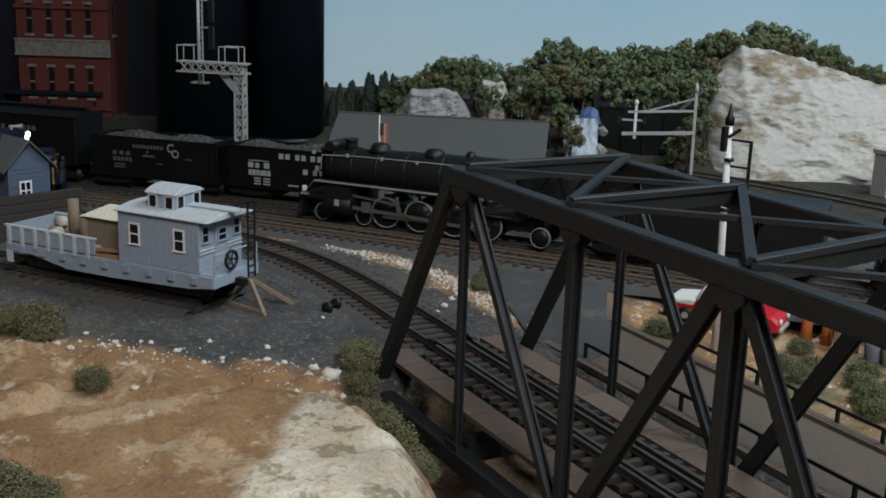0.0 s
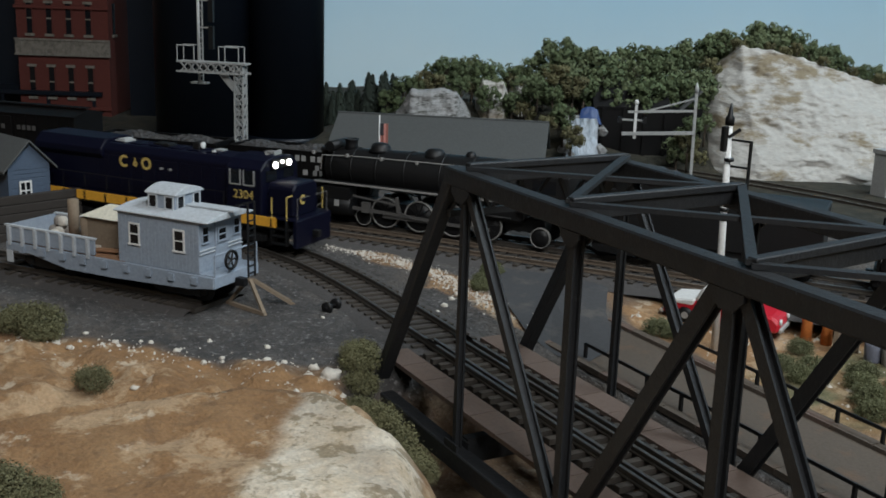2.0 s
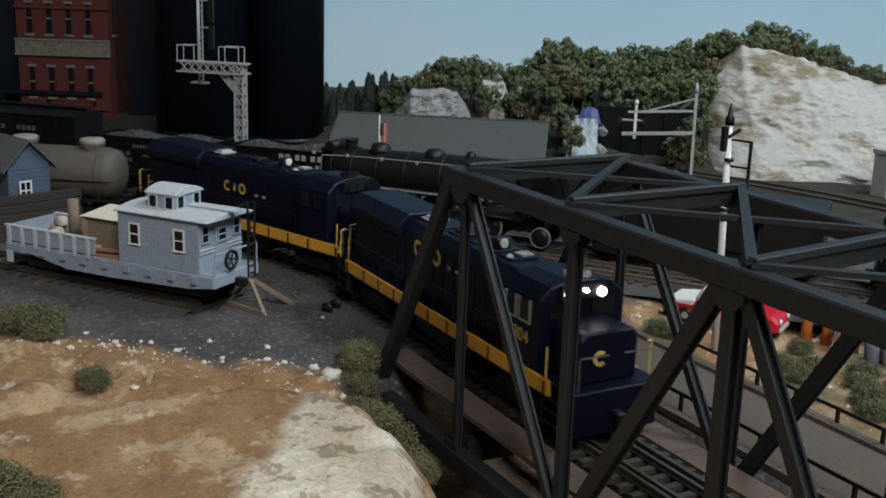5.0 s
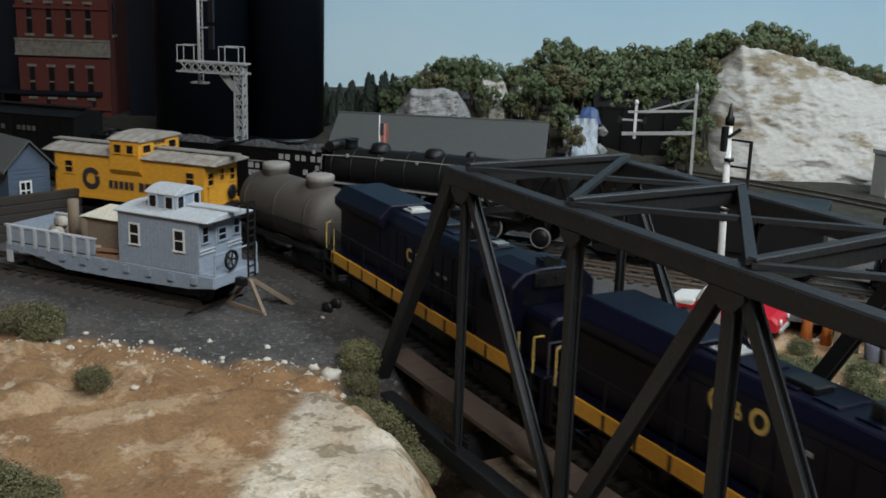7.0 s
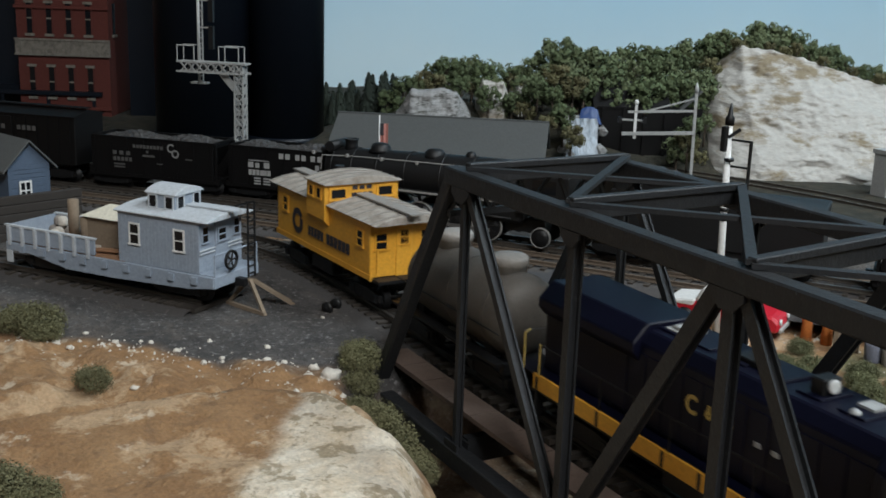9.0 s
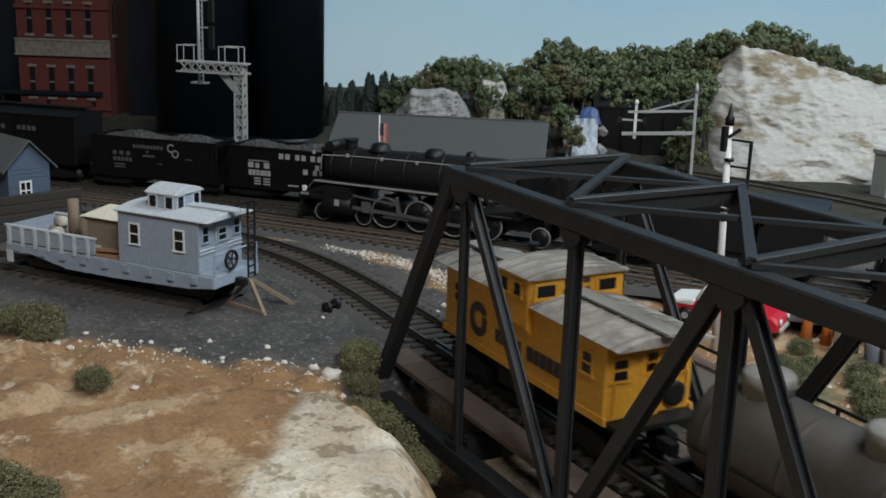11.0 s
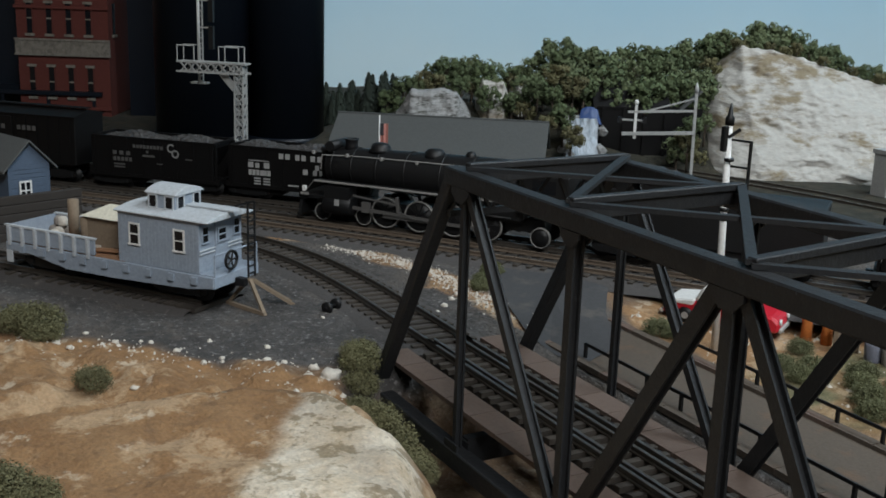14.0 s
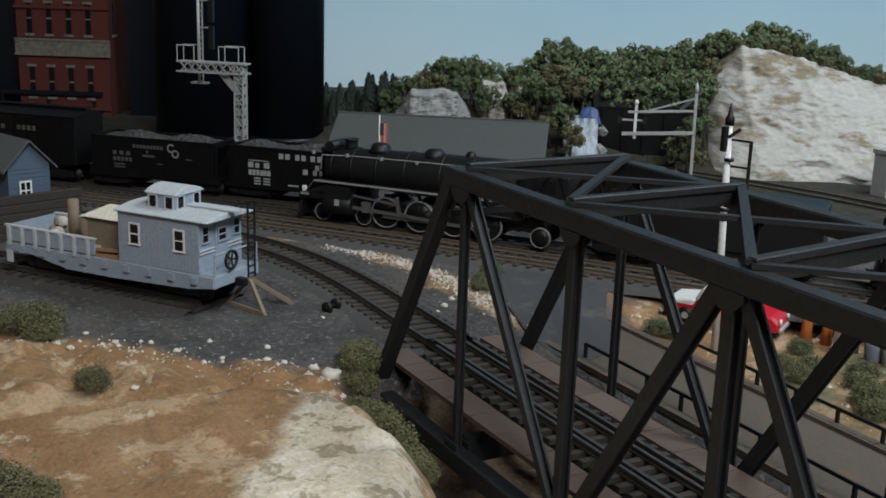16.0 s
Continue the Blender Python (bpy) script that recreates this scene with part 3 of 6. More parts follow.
def lettering(parent, text, size, m, material=LETTER, name="lettering"):
    cu = bpy.data.curves.new(name, "FONT")
    cu.body, cu.size, cu.extrude, cu.align_x, cu.align_y = text, size * MM, 0.06 * MM, "CENTER", "CENTER"
    tmp = bpy.data.objects.new(name, cu)
    me = bpy.data.meshes.new_from_object(tmp)
    me.materials.append(material)
    bpy.data.objects.remove(tmp)
    ob = new(name, me)
    ob.parent = parent
    ob.matrix_local = m
    return ob


def bars(parent, x, y, z, rows, material, name="marking"):
    """Plain bars for writing that cannot be read; rows of (dx, dz, w, h), on a side facing -y."""
    bm = bmesh.new()
    for dx, dz, w, h in rows:
        box(bm, x + dx - w / 2, x + dx + w / 2, y - 0.12, y + 0.12, z + dz - h / 2, z + dz + h / 2)
    return part(name, bm, material, parent)


def ring(bm, cx, cz, y, r1, r2, a0=0, a1=360, n=16):
    pts = [(cx + r * math.cos(radians(a0 + (a1 - a0) * k / n)), cz + r * math.sin(radians(a0 + (a1 - a0) * k / n))) for r in (r1, r2) for k in range(n + 1)]
    a = [bm.verts.new((p[0], y, p[1])) for p in pts]
    for k in range(n):
        bm.faces.new((a[k], a[k + 1], a[n + 2 + k], a[n + 1 + k]))


def handrail(parent, pts, material=BLACK, r=0.35, name="handrail"):
    bm = bmesh.new()
    for a, b in zip(pts, pts[1:]):
        rod(bm, a, b, r, 6)
    return part(name, bm, material, parent)


def locomotive(label, mark, number):
    """Road-switcher diesel, centre over the rails, front towards +x."""
    top = thing("diesel_locomotive", label, "locomotive", "locomotives of the passing train")
    body = part("frame", shape(box, -90, 90, -16.8, 16.8, 12.4, 13.4), BLACK, top)
    for s in (-1, 1):
        st = part("yellow_sill", shape(box, -81, 81, s * 17.0 - 0.5, s * 17.0 + 0.5, 13.6, 18.6), YELLOW, body, "yellow side sill stripe")
        for k in range(9):
            part("sill_post", shape(box, -62 + k * 15, -60.8 + k * 15, s * 17.55 - 0.1, s * 17.55 + 0.1, 13.8, 18.4), BLACK, st)
    part("walkway", shape(box, -92, 92, -17, 17, 17.8, 18.4), NAVY, top)
    hood = bmesh.new()
    prism(hood, [(-11.6, 18.4), (11.6, 18.4), (11.6, 42), (8.6, 45.6), (-8.6, 45.6), (-11.6, 42)], -84, 50)
    hd = part("long_hood", hood, NAVY, top, bevel=0.5)
    rad_ = bmesh.new()
    prism(rad_, [(-11.8, 36.5), (11.8, 36.5), (14.4, 39.5), (14.4, 42.5), (9.5, 47.6), (-9.5, 47.6), (-14.4, 42.5), (-14.4, 39.5)], -85, -36)
    part("radiator_section", rad_, NAVY, hd, bevel=0.4)
    for k in range(12):
        for s in (-1, 1):
            part("hood_door", shape(box, -48 + k * 8, -41 + k * 8, s * 11.6 - 0.35, s * 11.6 + 0.35, 20, 39.5), NAVY, hd, bevel=0.15)
    for k in range(7):
        part("roof_hatch", shape(box, -49 + k * 13, -41 + k * 13, -5.5, 5.5, 45.4, 46.2), NAVY, hd, bevel=0.2)
    part("exhaust", shape(box, -8, 2, -3.5, 3.5, 45.6, 47.4), BLACK, hd, bevel=0.3)
    cab = bmesh.new()
    prism(cab, [(-16.8, 18.4), (16.8, 18.4), (16.8, 42.0), (12, 46.2), (5, 47.6), (-5, 47.6), (-12, 46.2), (-16.8, 42.0)], 50, 72)
    cb = part("cab", cab, NAVY, top, bevel=0.5)
    for s in (-1, 1):
        for x in (56, 64.5):
            w = part("cab_window", shape(box, x - 3.0, x + 3.0, s * 16.9 - 0.2, s * 16.9 + 0.2, 34, 41), GLASS, cb)
            bm = bmesh.new()
            for a in (-3.2, 3.2):
                box(bm, x + a - 0.3, x + a + 0.3, s * 17.1 - 0.25, s * 17.1 + 0.25, 33.6, 41.4)
            box(bm, x - 3.2, x + 3.2, s * 17.1 - 0.25, s * 17.1 + 0.25, 33.3, 33.9)
            part("window_frame", bm, ALU if mark else NAVY, w)
        part("windscreen", shape(box, 71.9, 72.4, s * 8 - 4.5, s * 8 + 4.5, 35.5, 41), GLASS, cb)
    part("number_board", shape(box, 72, 73.4, -8.4, 8.4, 41.6, 46.4), BLACK, cb)
    for y in (-6.3, 0, 6.3):
        bm = shape(rod, (72.5, y, 43.6 if y else 44.6), (74.1, y, 43.6 if y else 44.6), 1.55 if y else 0.8, 12)
        part("headlight", bm, LAMPGLOW if mark else GLASS, cb, "lit white headlight" if mark else "unlit headlight")
    nose = bmesh.new()
    prism(nose, [(-11.4, 18.4), (11.4, 18.4), (11.4, 33), (9, 35.4), (-9, 35.4), (-11.4, 33)], 72, 88)
    part("nose", nose, NAVY, top, bevel=0.8)
    for x in (92, -92):
        d = 1 if x > 0 else -1
        part("pilot", shape(box, x - 1.2, x + 1.2, -16.5, 16.5, 3.5, 18.2), NAVY, top, bevel=0.4)
        part("coupler", shape(box, min(x, x + 5 * d), max(x, x + 5 * d), -1.6, 1.6, 7.5, 11), BLACK, top, bevel=0.3)
        for s in (-1, 1):
            bm = bmesh.new()
            for z in (5, 9, 13):
                box(bm, x - 9 * d - 4.5, x - 9 * d + 4.5, s * 16.4 - 1.6, s * 16.4 + 1.6, z, z + 0.6)
            for o in (-4.5, 4.5):
                box(bm, x - 9 * d + o - 0.3, x - 9 * d + o + 0.3, s * 16.4 - 1.6, s * 16.4 + 1.6, 4.5, 18)
            part("step", bm, BLACK, top)
            handrail(top, [(x - 4.5 * d, s * 17, 5), (x - 4.5 * d, s * 17, 30), (x - 3 * d, s * 14, 30.5)], LOGOYEL, 0.3, "grab_rail")
            handrail(top, [(x - 13.5 * d, s * 17, 6), (x - 13.5 * d, s * 17, 29)], LOGOYEL, 0.3, "grab_rail")
            handrail(top, [(x, s * 14, 18), (x, s * 14, 29), (x, s * 3, 29)], RODSTEEL, 0.25, "end_rail")
    for s in (-1, 1):
        handrail(top, [(-78, s * 16.8, 28.5), (49, s * 16.8, 28.5)], BLACK, 0.28)
        for k in range(9):
            part("stanchion", shape(rod, (-78 + k * 15.8, s * 16.8, 18.4), (-78 + k * 15.8, s * 16.8, 28.5), 0.28, 5), BLACK, top)
    part("fuel_tank", shape(box, -22, 22, -13, 13, 4.5, 12.6), BLACK, top, bevel=1.5)
    for x in (-58, 58):
        truck(top, x, 2)
    bm = bmesh.new()
    for k, y in enumerate((-2.2, 0, 2.2)):
        turned(bm, [(0, 0.4), (5, 0.5), (6.5, 1.1), (7, 1.4)], (64, y, 49.2), (1, 0, 0), 10)
    box(bm, 65, 66, -3, 3, 47.2, 49.2)
    part("air_horn", bm, ALU if mark else BLACK, top, "silver air horn" if mark else "black air horn")
    bm = bmesh.new()
    box(bm, -34.5, -27, -4.5, 4.5, 45.6, 46.6)
    prism(bm, [(-33.5, 46.6), (-28, 46.6), (-29, 47.6), (-32.5, 47.6)], -3.4, 3.4, "y")
    part("roof_vent", bm, ALU, top, "pale grey roof vent", bevel=0.2)
    bm = shape(box, 18, 22.5, -3.2, 3.2, 45.6, 50.2)
    part("horn_box", bm, BLACK, top, bevel=0.4)
    bm = bmesh.new()
    turned(bm, [(0, 1.6), (1.0, 1.9), (1.4, 1.5)], (22.4, -0.4, 48.4), (1, 0, 0), 12)
    part("horn_bell", bm, WHITE, top, "white horn mouth")
    bm = bmesh.new()
    box(bm, 30, 35, 0, 5, 45.6, 46.9)
    turned(bm, [(0, 1.6), (1.0, 1.3), (1.8, 0.2)], (33, -4, 45.6), (0, 0, 1), 10)
    part("roof_fitting", bm, ALU, top, "pale roof fitting")
    x, z, sd = (-14, 37.0, -1) if mark else (-6, 32.5, -1)
    bm = bmesh.new()
    y = sd * 12.15
    q = 0.95 if mark else 0.78
    ring(bm, x - 8 * q, z, y, 2.1 * q, 3.6 * q, 45, 315)
    ring(bm, x + 8 * q, z, y, 2.1 * q, 3.6 * q)
    ring(bm, x, z - 0.9 * q, y, 0.5 * q, 1.6 * q)
    box(bm, x - 0.5 * q, x + 0.5 * q, y - 0.05, y + 0.05, z + 0.5 * q, z + 2.5 * q)
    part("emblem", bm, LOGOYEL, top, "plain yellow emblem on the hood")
    for dx in (18, 24):
        part("builder_plate", shape(box, x - sd * dx - 1.1, x - sd * dx + 1.1, y - 0.15, y + 0.15, z - 2.2, z - 1.0), LETTER, top)
    bm = bmesh.new()
    ring(bm, 0, 0, 0, 1.3, 2.6, 45, 315)
    part("nose_emblem", bm, LOGOYEL, top, "small yellow emblem on the nose", at=mm(88.9, -4, 27, 90))
    if not mark:
        for q in (-2.0, 2.0):
            part("nose_lamp", shape(rod, (87.6, q, 32), (88.9, q, 32), 1.3, 10), DIMLAMP, top, "dim warm nose lamp")
    if number:
        lettering(top, number, 6.4, mm(61, -17.05, 28.4, 0, 90), LOGOYEL, "road_number")
    return top


def tank_car():
    top = thing("tank_car", "grimy grey-brown tank car with two pale dome lids", "tank car")
    t = bmesh.new()
    turned(t, [(-38, 3), (-37.4, 8), (-36, 11.5), (-33.5, 14), (-30, 15), (30, 15), (33.5, 14), (36, 11.5), (37.4, 8), (38, 3)], (0, 0, 25), (1, 0, 0), 32)
    tk = part("tank", t, TANK, top)
    for x in (-20, 20):
        d = bmesh.new()
        turned(d, [(0, 6.6), (4.6, 6.6), (4.8, 7.0), (7.2, 7.0), (8.0, 6.4), (8.4, 3)], (x, 0, 37), (0, 0, 1), 20)
        part("dome", d, TANKTOP, tk, "pale grey dome lid")
    for x in (-27, 0, 27):
        bm = bmesh.new()
        turned(bm, [(-0.7, 15.15), (0.7, 15.15)], (x, 0, 25), (1, 0, 0), 32)
        part("tank_band", bm, TANK, tk)
    part("centre_sill", shape(box, -42, 42, -5, 5, 9, 12.5), BLACK, top)
    for s in (-1, 1):
        part("running_board", shape(box, -41, 41, s * 14.5 - 2.2, s * 14.5 + 2.2, 11.6, 12.6), BLACK, top)
        handrail(top, [(-40, s * 15.6, 23), (40, s * 15.6, 23)], BLACK, 0.3)
        part("saddle", shape(box, -29, -24, s * 8 - 3, s * 8 + 3, 11, 16), BLACK, top)
        part("saddle", shape(box, 24, 29, s * 8 - 3, s * 8 + 3, 11, 16), BLACK, top)
    for x in (-41, 41):
        part("end_sill", shape(box, x - 1.2, x + 1.2, -14, 14, 8.6, 12.8), BLACK, top)
        part("coupler", shape(box, x - 1 if x > 0 else x - 5, x + 5 if x > 0 else x + 1, -1.5, 1.5, 7, 10.5), BLACK, top)
    bm = bmesh.new()
    turned(bm, [(-6, 2.6), (6, 2.6)], (0, -9, 9), (1, 0, 0), 12)
    part("air_cylinder", bm, TANKTOP, top)
    for x in (-28, 28):
        truck(top, x, 2, 4.8, 11.5)
    return top


def window(parent, x, y, z, w, h, frame_m, wall="y", mull=True, d=0.5):
    """A framed sash on a side facing -y (or +x)."""
    g, f = bmesh.new(), bmesh.new()

    def put(bm, a0, a1, t0, t1, z0, z1):
        if wall == "y":
            box(bm, x + a0, x + a1, y + t0, y + t1, z + z0, z + z1)
        else:
            box(bm, x + t0, x + t1, y + a0, y + a1, z + z0, z + z1)
    sg = -1 if wall == "y" else 1
    lo, hi = sorted((0, sg * d * 0.4))
    put(g, -w / 2, w / 2, lo, hi, -h / 2, h / 2)
    lo, hi = sorted((0, sg * d))
    q = 0.16 * w
    put(f, -w / 2 - q, -w / 2, lo, hi, -h / 2 - q, h / 2 + q)
    put(f, w / 2, w / 2 + q, lo, hi, -h / 2 - q, h / 2 + q)
    put(f, -w / 2, w / 2, lo, hi, h / 2, h / 2 + q)
    put(f, -w / 2 - q * 1.5, w / 2 + q * 1.5, *sorted((0, sg * d * 1.5)), -h / 2 - q, -h / 2)
    if mull:
        put(f, -w / 2, w / 2, lo, hi, -q * 0.35, q * 0.35)
    ob = part("window", g, GLASS, parent)
    part("window_frame", f, frame_m, ob)
    return ob


def arched(w, z0, zc, n=8, over=0):
    """Outline of a gently arched roof section, width w, edge height z0, crown zc."""
    a = [(w / 2 - w * k / n, z0 + (zc - z0) * (1 - (1 - 2 * k / n) ** 2)) for k in range(n + 1)]
    return a


def yellow_caboose():
    """Centre over the rails; front platform towards +x."""
    top = thing("yellow_caboose", "yellow wide-cupola caboose with weathered grey roof", "caboose")
    body = part("body", shape(box, -49, 49, -16.4, 16.4, 15.0, 39.6), CABYEL, top, bevel=0.4)
    for s in (-1, 1):
        part("side_sill", shape(box, -50, 50, s * 16.2 - 0.5, s * 16.2 + 0.5, 14.2, 16.6), CABYEL, body)
    rf = bmesh.new()
    prism(rf, arched(37, 39.4, 42.6) + [(-17.6, 38.8), (17.6, 38.8)], -56, 56)
    roof = part("roof", rf, ROOFGREY, top, "weathered grey roof with pale ribs", bevel=0.2)
    for k in range(14):
        bm = bmesh.new()
        prism(bm, arched(37.2, 39.7, 43.0) + [(-17.6, 39.2), (17.6, 39.2)], -54 + k * 8.2, -53.2 + k * 8.2)
        part("roof_rib", bm, TANKTOP, roof)
    for s, xs in ((-1, (-60, -9.6)), (1, (9.6, 60))):
        part("running_board", shape(box, xs[0], xs[1], -3.2, 3.2, 43.2, 44.0), TANKTOP, roof)
    cup = part("cupola", shape(box, -9.5, 9.5, -19.0, 19.0, 39.4, 49.0), CABYEL, top, bevel=0.4)
    for s in (-1, 1):
        pr = bmesh.new()
        prism(pr, [(s * 16.2, 29), (s * 19.0, 32.5), (s * 19.0, 40), (s * 16.2, 40)], -9.5, 9.5)
        part("cupola_bay", pr, CABYEL, cup)
    cr = bmesh.new()
    prism(cr, arched(40.4, 48.9, 51.8) + [(-19.4, 48.3), (19.4, 48.3)], -11, 11)
    c = part("cupola_roof", cr, ROOFGREY, cup, bevel=0.2)
    for k in range(4):
        bm = bmesh.new()
        prism(bm, arched(40.6, 49.2, 52.2) + [(-19.4, 48.8), (19.4, 48.8)], -9.5 + k * 6.2, -8.8 + k * 6.2)
        part("roof_rib", bm, TANKTOP, c)
    for x in (-4, 4):
        window(cup, x, -19.0, 44.2, 4.4, 4.4, CABYEL, mull=False)
    for y in (-12, 12):
        window(cup, 9.5, y, 44.2, 7, 4.0, CABYEL, "x", mull=False)
    for x in (-39, 40):
        window(body, x, -16.4, 31, 5, 6.5, CABYEL)
    for y in (-11, 11):
        window(body, 49, y, 30.8, 5, 6.5, CABYEL, "x")
    part("end_door", shape(box, 48.9, 49.5, -4, 4, 14, 38), CABYEL, body, bevel=0.3)
    window(body, 49.3, 0, 32, 4, 6, CABYEL, "x")
    ring_bm = bmesh.new()
    ring(ring_bm, -24, 25.5, -16.9, 3.2, 6.2, 30, 330)
    box(ring_bm, -21.5, -18.5, -16.95, -16.75, 22.5, 27)
    part("emblem", ring_bm, DARKTXT, top, "plain dark round emblem")
    bars(top, 0, -16.8, 23.4, [(-11 + k * 3.4, 0, 2.5, 4.4) for k in range(5)] + [(9 + k * 4.0, 0, 3.1, 4.8) for k in range(6)], DARKTXT)
    bars(top, 0, -16.8, 36.0, [(-5 + k * 2.4, 0, 1.7, 1.6) for k in range(5)], DARKTXT)
    bm = bmesh.new()
    for y in (-3.6, 0, 3.6):
        box(bm, 9.5, 9.75, y - 1.3, y + 1.3, 45.6, 47.4)
    for y in (-4.2, -1.4, 1.4, 4.2):
        box(bm, 9.5, 9.75, y - 1.0, y + 1.0, 42.2, 44.2)
    part("marking", bm, DARKTXT, cup)
    for d in (-1, 1):
        part("platform", shape(box, min(49 * d, 56 * d), max(49 * d, 56 * d), -15.5, 15.5, 13.6, 15), BLACK, top)
        part("coupler", shape(box, min(56 * d, 63 * d), max(56 * d, 63 * d), -1.5, 1.5, 7.5, 11), BLACK, top)
        for y in (-13.5, 13.5):
            handrail(top, [(50 * d, y, 17), (50.4 * d, y, 28)], YELLOW, 0.35, "grab_iron")
    bm = bmesh.new()
    turned(bm, [(0, 4.0), (0.8, 4.0), (0.9, 2.6)], (50, 9, 21), (1, 0, 0), 16)
    part("brake_wheel", bm, BLACK, top)
    part("underframe", shape(box, -48, 48, -7, 7, 9, 12.6), BLACK, top)
    part("battery_box", shape(box, -14, 8, -14, -8, 5.5, 12.2), BLACK, top, bevel=0.4)
    for x in (-36, 36):
        truck(top, x, 2, 4.8, 11.5)
    bm = bmesh.new()
    turned(bm, [(0, 1.5), (7, 1.5), (7.2, 2.3), (8, 2.3)], (-28, 7, 42), (0, 0, 1), 10)
    part("smoke_jack", bm, BLACK, top)
    return top


LOCO_A = locomotive("dark blue diesel locomotive with yellow stripe and lit headlights", True, "2304")
LOCO_B = locomotive("second dark blue diesel locomotive with yellow stripe, lamps unlit", False, "")
TANKER = tank_car()
CABOOSE = yellow_caboose()
WHEELS_TRAIN = len(SPIN)


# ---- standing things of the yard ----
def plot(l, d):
    """Plan place measured from the camera: l to its right, d straight ahead."""
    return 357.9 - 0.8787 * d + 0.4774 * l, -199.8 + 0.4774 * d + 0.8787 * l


def ground_z(x, y):
    return float(height(np.array([float(x)]), np.array([float(y)]))[0])


def hopper_car(label, m, chunks, seed):
    """Open coal hopper, near side towards -y."""
    rng = random.Random(seed)
    top = thing("coal_hopper", label, "hopper car", "coal hoppers in the yard", at=m)
    for s in (-1, 1):
        side = part("side", shape(box, -43.6, 43.6, s * 13.4 - 0.5, s * 13.4 + 0.5, 9.5, 33.2), HOPPER, top, bevel=0.2)
        for k in range(8):
            part("side_rib", shape(box, -42.5 + k * 12, -41.7 + k * 12, s * 14.2 - 0.35, s * 14.2 + 0.35, 10, 32.8), HOPPER, side)
        part("top_rail", shape(box, -44, 44, s * 13.5 - 0.9, s * 13.5 + 0.9, 32.8, 34.0), HOPPER, side)
        part("side_sill", shape(box, -46, 46, s * 13.2 - 0.9, s * 13.2 + 0.9, 7.6, 9.8), HOPPER, side)
    for d in (-1, 1):
        bm = bmesh.new()
        prism(bm, [(d * 43.5, 33.2), (d * 43.5, 30.5), (d * 30, 11), (d * 29, 11), (d * 42.5, 31.5), (d * 42.5, 33.2)], -13, 13, "y")
        part("slope_sheet", bm, HOPPER, top)
        part("end_rail", shape(box, d * 43.6 - 0.7, d * 43.6 + 0.7, -13, 13, 32.6, 34.0), HOPPER, top)
        part("end_sill", shape(box, d * 46 - 1, d * 46 + 1, -13.5, 13.5, 7, 10.4), HOPPER, top)
        part("coupler", shape(box, min(d * 46, d * 50.5), max(d * 46, d * 50.5), -1.5, 1.5, 6, 9), BLACK, top)
        for y in (-12, 12):
            part("end_post", shape(box, d * 44.8 - 0.7, d * 44.8 + 0.7, y - 0.7, y + 0.7, 10, 33), HOPPER, top)
    for x in (-13, 13):
        bm = bmesh.new()
        prism(bm, [(x - 13, 11), (x + 13, 11), (x + 4, 4), (x - 4, 4)], -11, 11, "y")
        part("hopper_bay", bm, HOPPER, top, bevel=0.3)
    n, w_ = 60, 16
    vs, fs = [], []
    for i in range(n + 1):
        for j in range(w_):
            u, w = i / n * 2 - 1, j / (w_ - 1) * 2 - 1
            heap = 1 - abs(w) ** 2.4
            vs.append((u * 42.6 + rng.uniform(-0.4, 0.4), w * 12.4, 32.0 + 4.2 * heap * (0.62 + 0.38 * math.cos(u * 6.5 + seed)) * (1 - u ** 8) + rng.uniform(-0.75, 0.75)))
            if i and j:
                a = i * w_ + j
                fs.append((a - w_ - 1, a - 1, a, a - w_))
    sheet("coal_load", vs, fs, COAL, top, smooth=False)
    for x in (-32, 32):
        truck(top, x, 2, 4.6, 10.5)
    bars(top, 0, -14.75, 22, chunks, LETTER if seed == 5 else DIMLETTER)
    return top


HOP_A = hopper_car("black coal hopper filled with coal, dim grey markings", mm(-349, -26, 0, 45),
                   [(-27 + k * 5.0, 1.4, 2.8, 2.4) for k in range(3)] + [(-27 + k * 2.9, -2.6, 2.0, 2.6) for k in range(5)] + [(-23.5, -6, 8, 1.0), (-23.5, -7.8, 8, 0.9)]
                   + [(-12.5 + k * 2.5, 6.4, 1.8, 2.2) for k in range(9)] + [(-3, 3.2, 1.6, 1.6), (-2, 0.6, 9, 1.4), (27, 0.4, 5, 0.8), (6, -4, 4, 0.7)], 3)
bm = bmesh.new()
ring(bm, 14.4, 28.8, -14.9, 1.8, 2.9, 40, 320)
ring(bm, 17.4, 25.4, -14.9, 1.6, 2.7)
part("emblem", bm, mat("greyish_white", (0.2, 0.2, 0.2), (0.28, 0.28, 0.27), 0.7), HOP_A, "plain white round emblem")
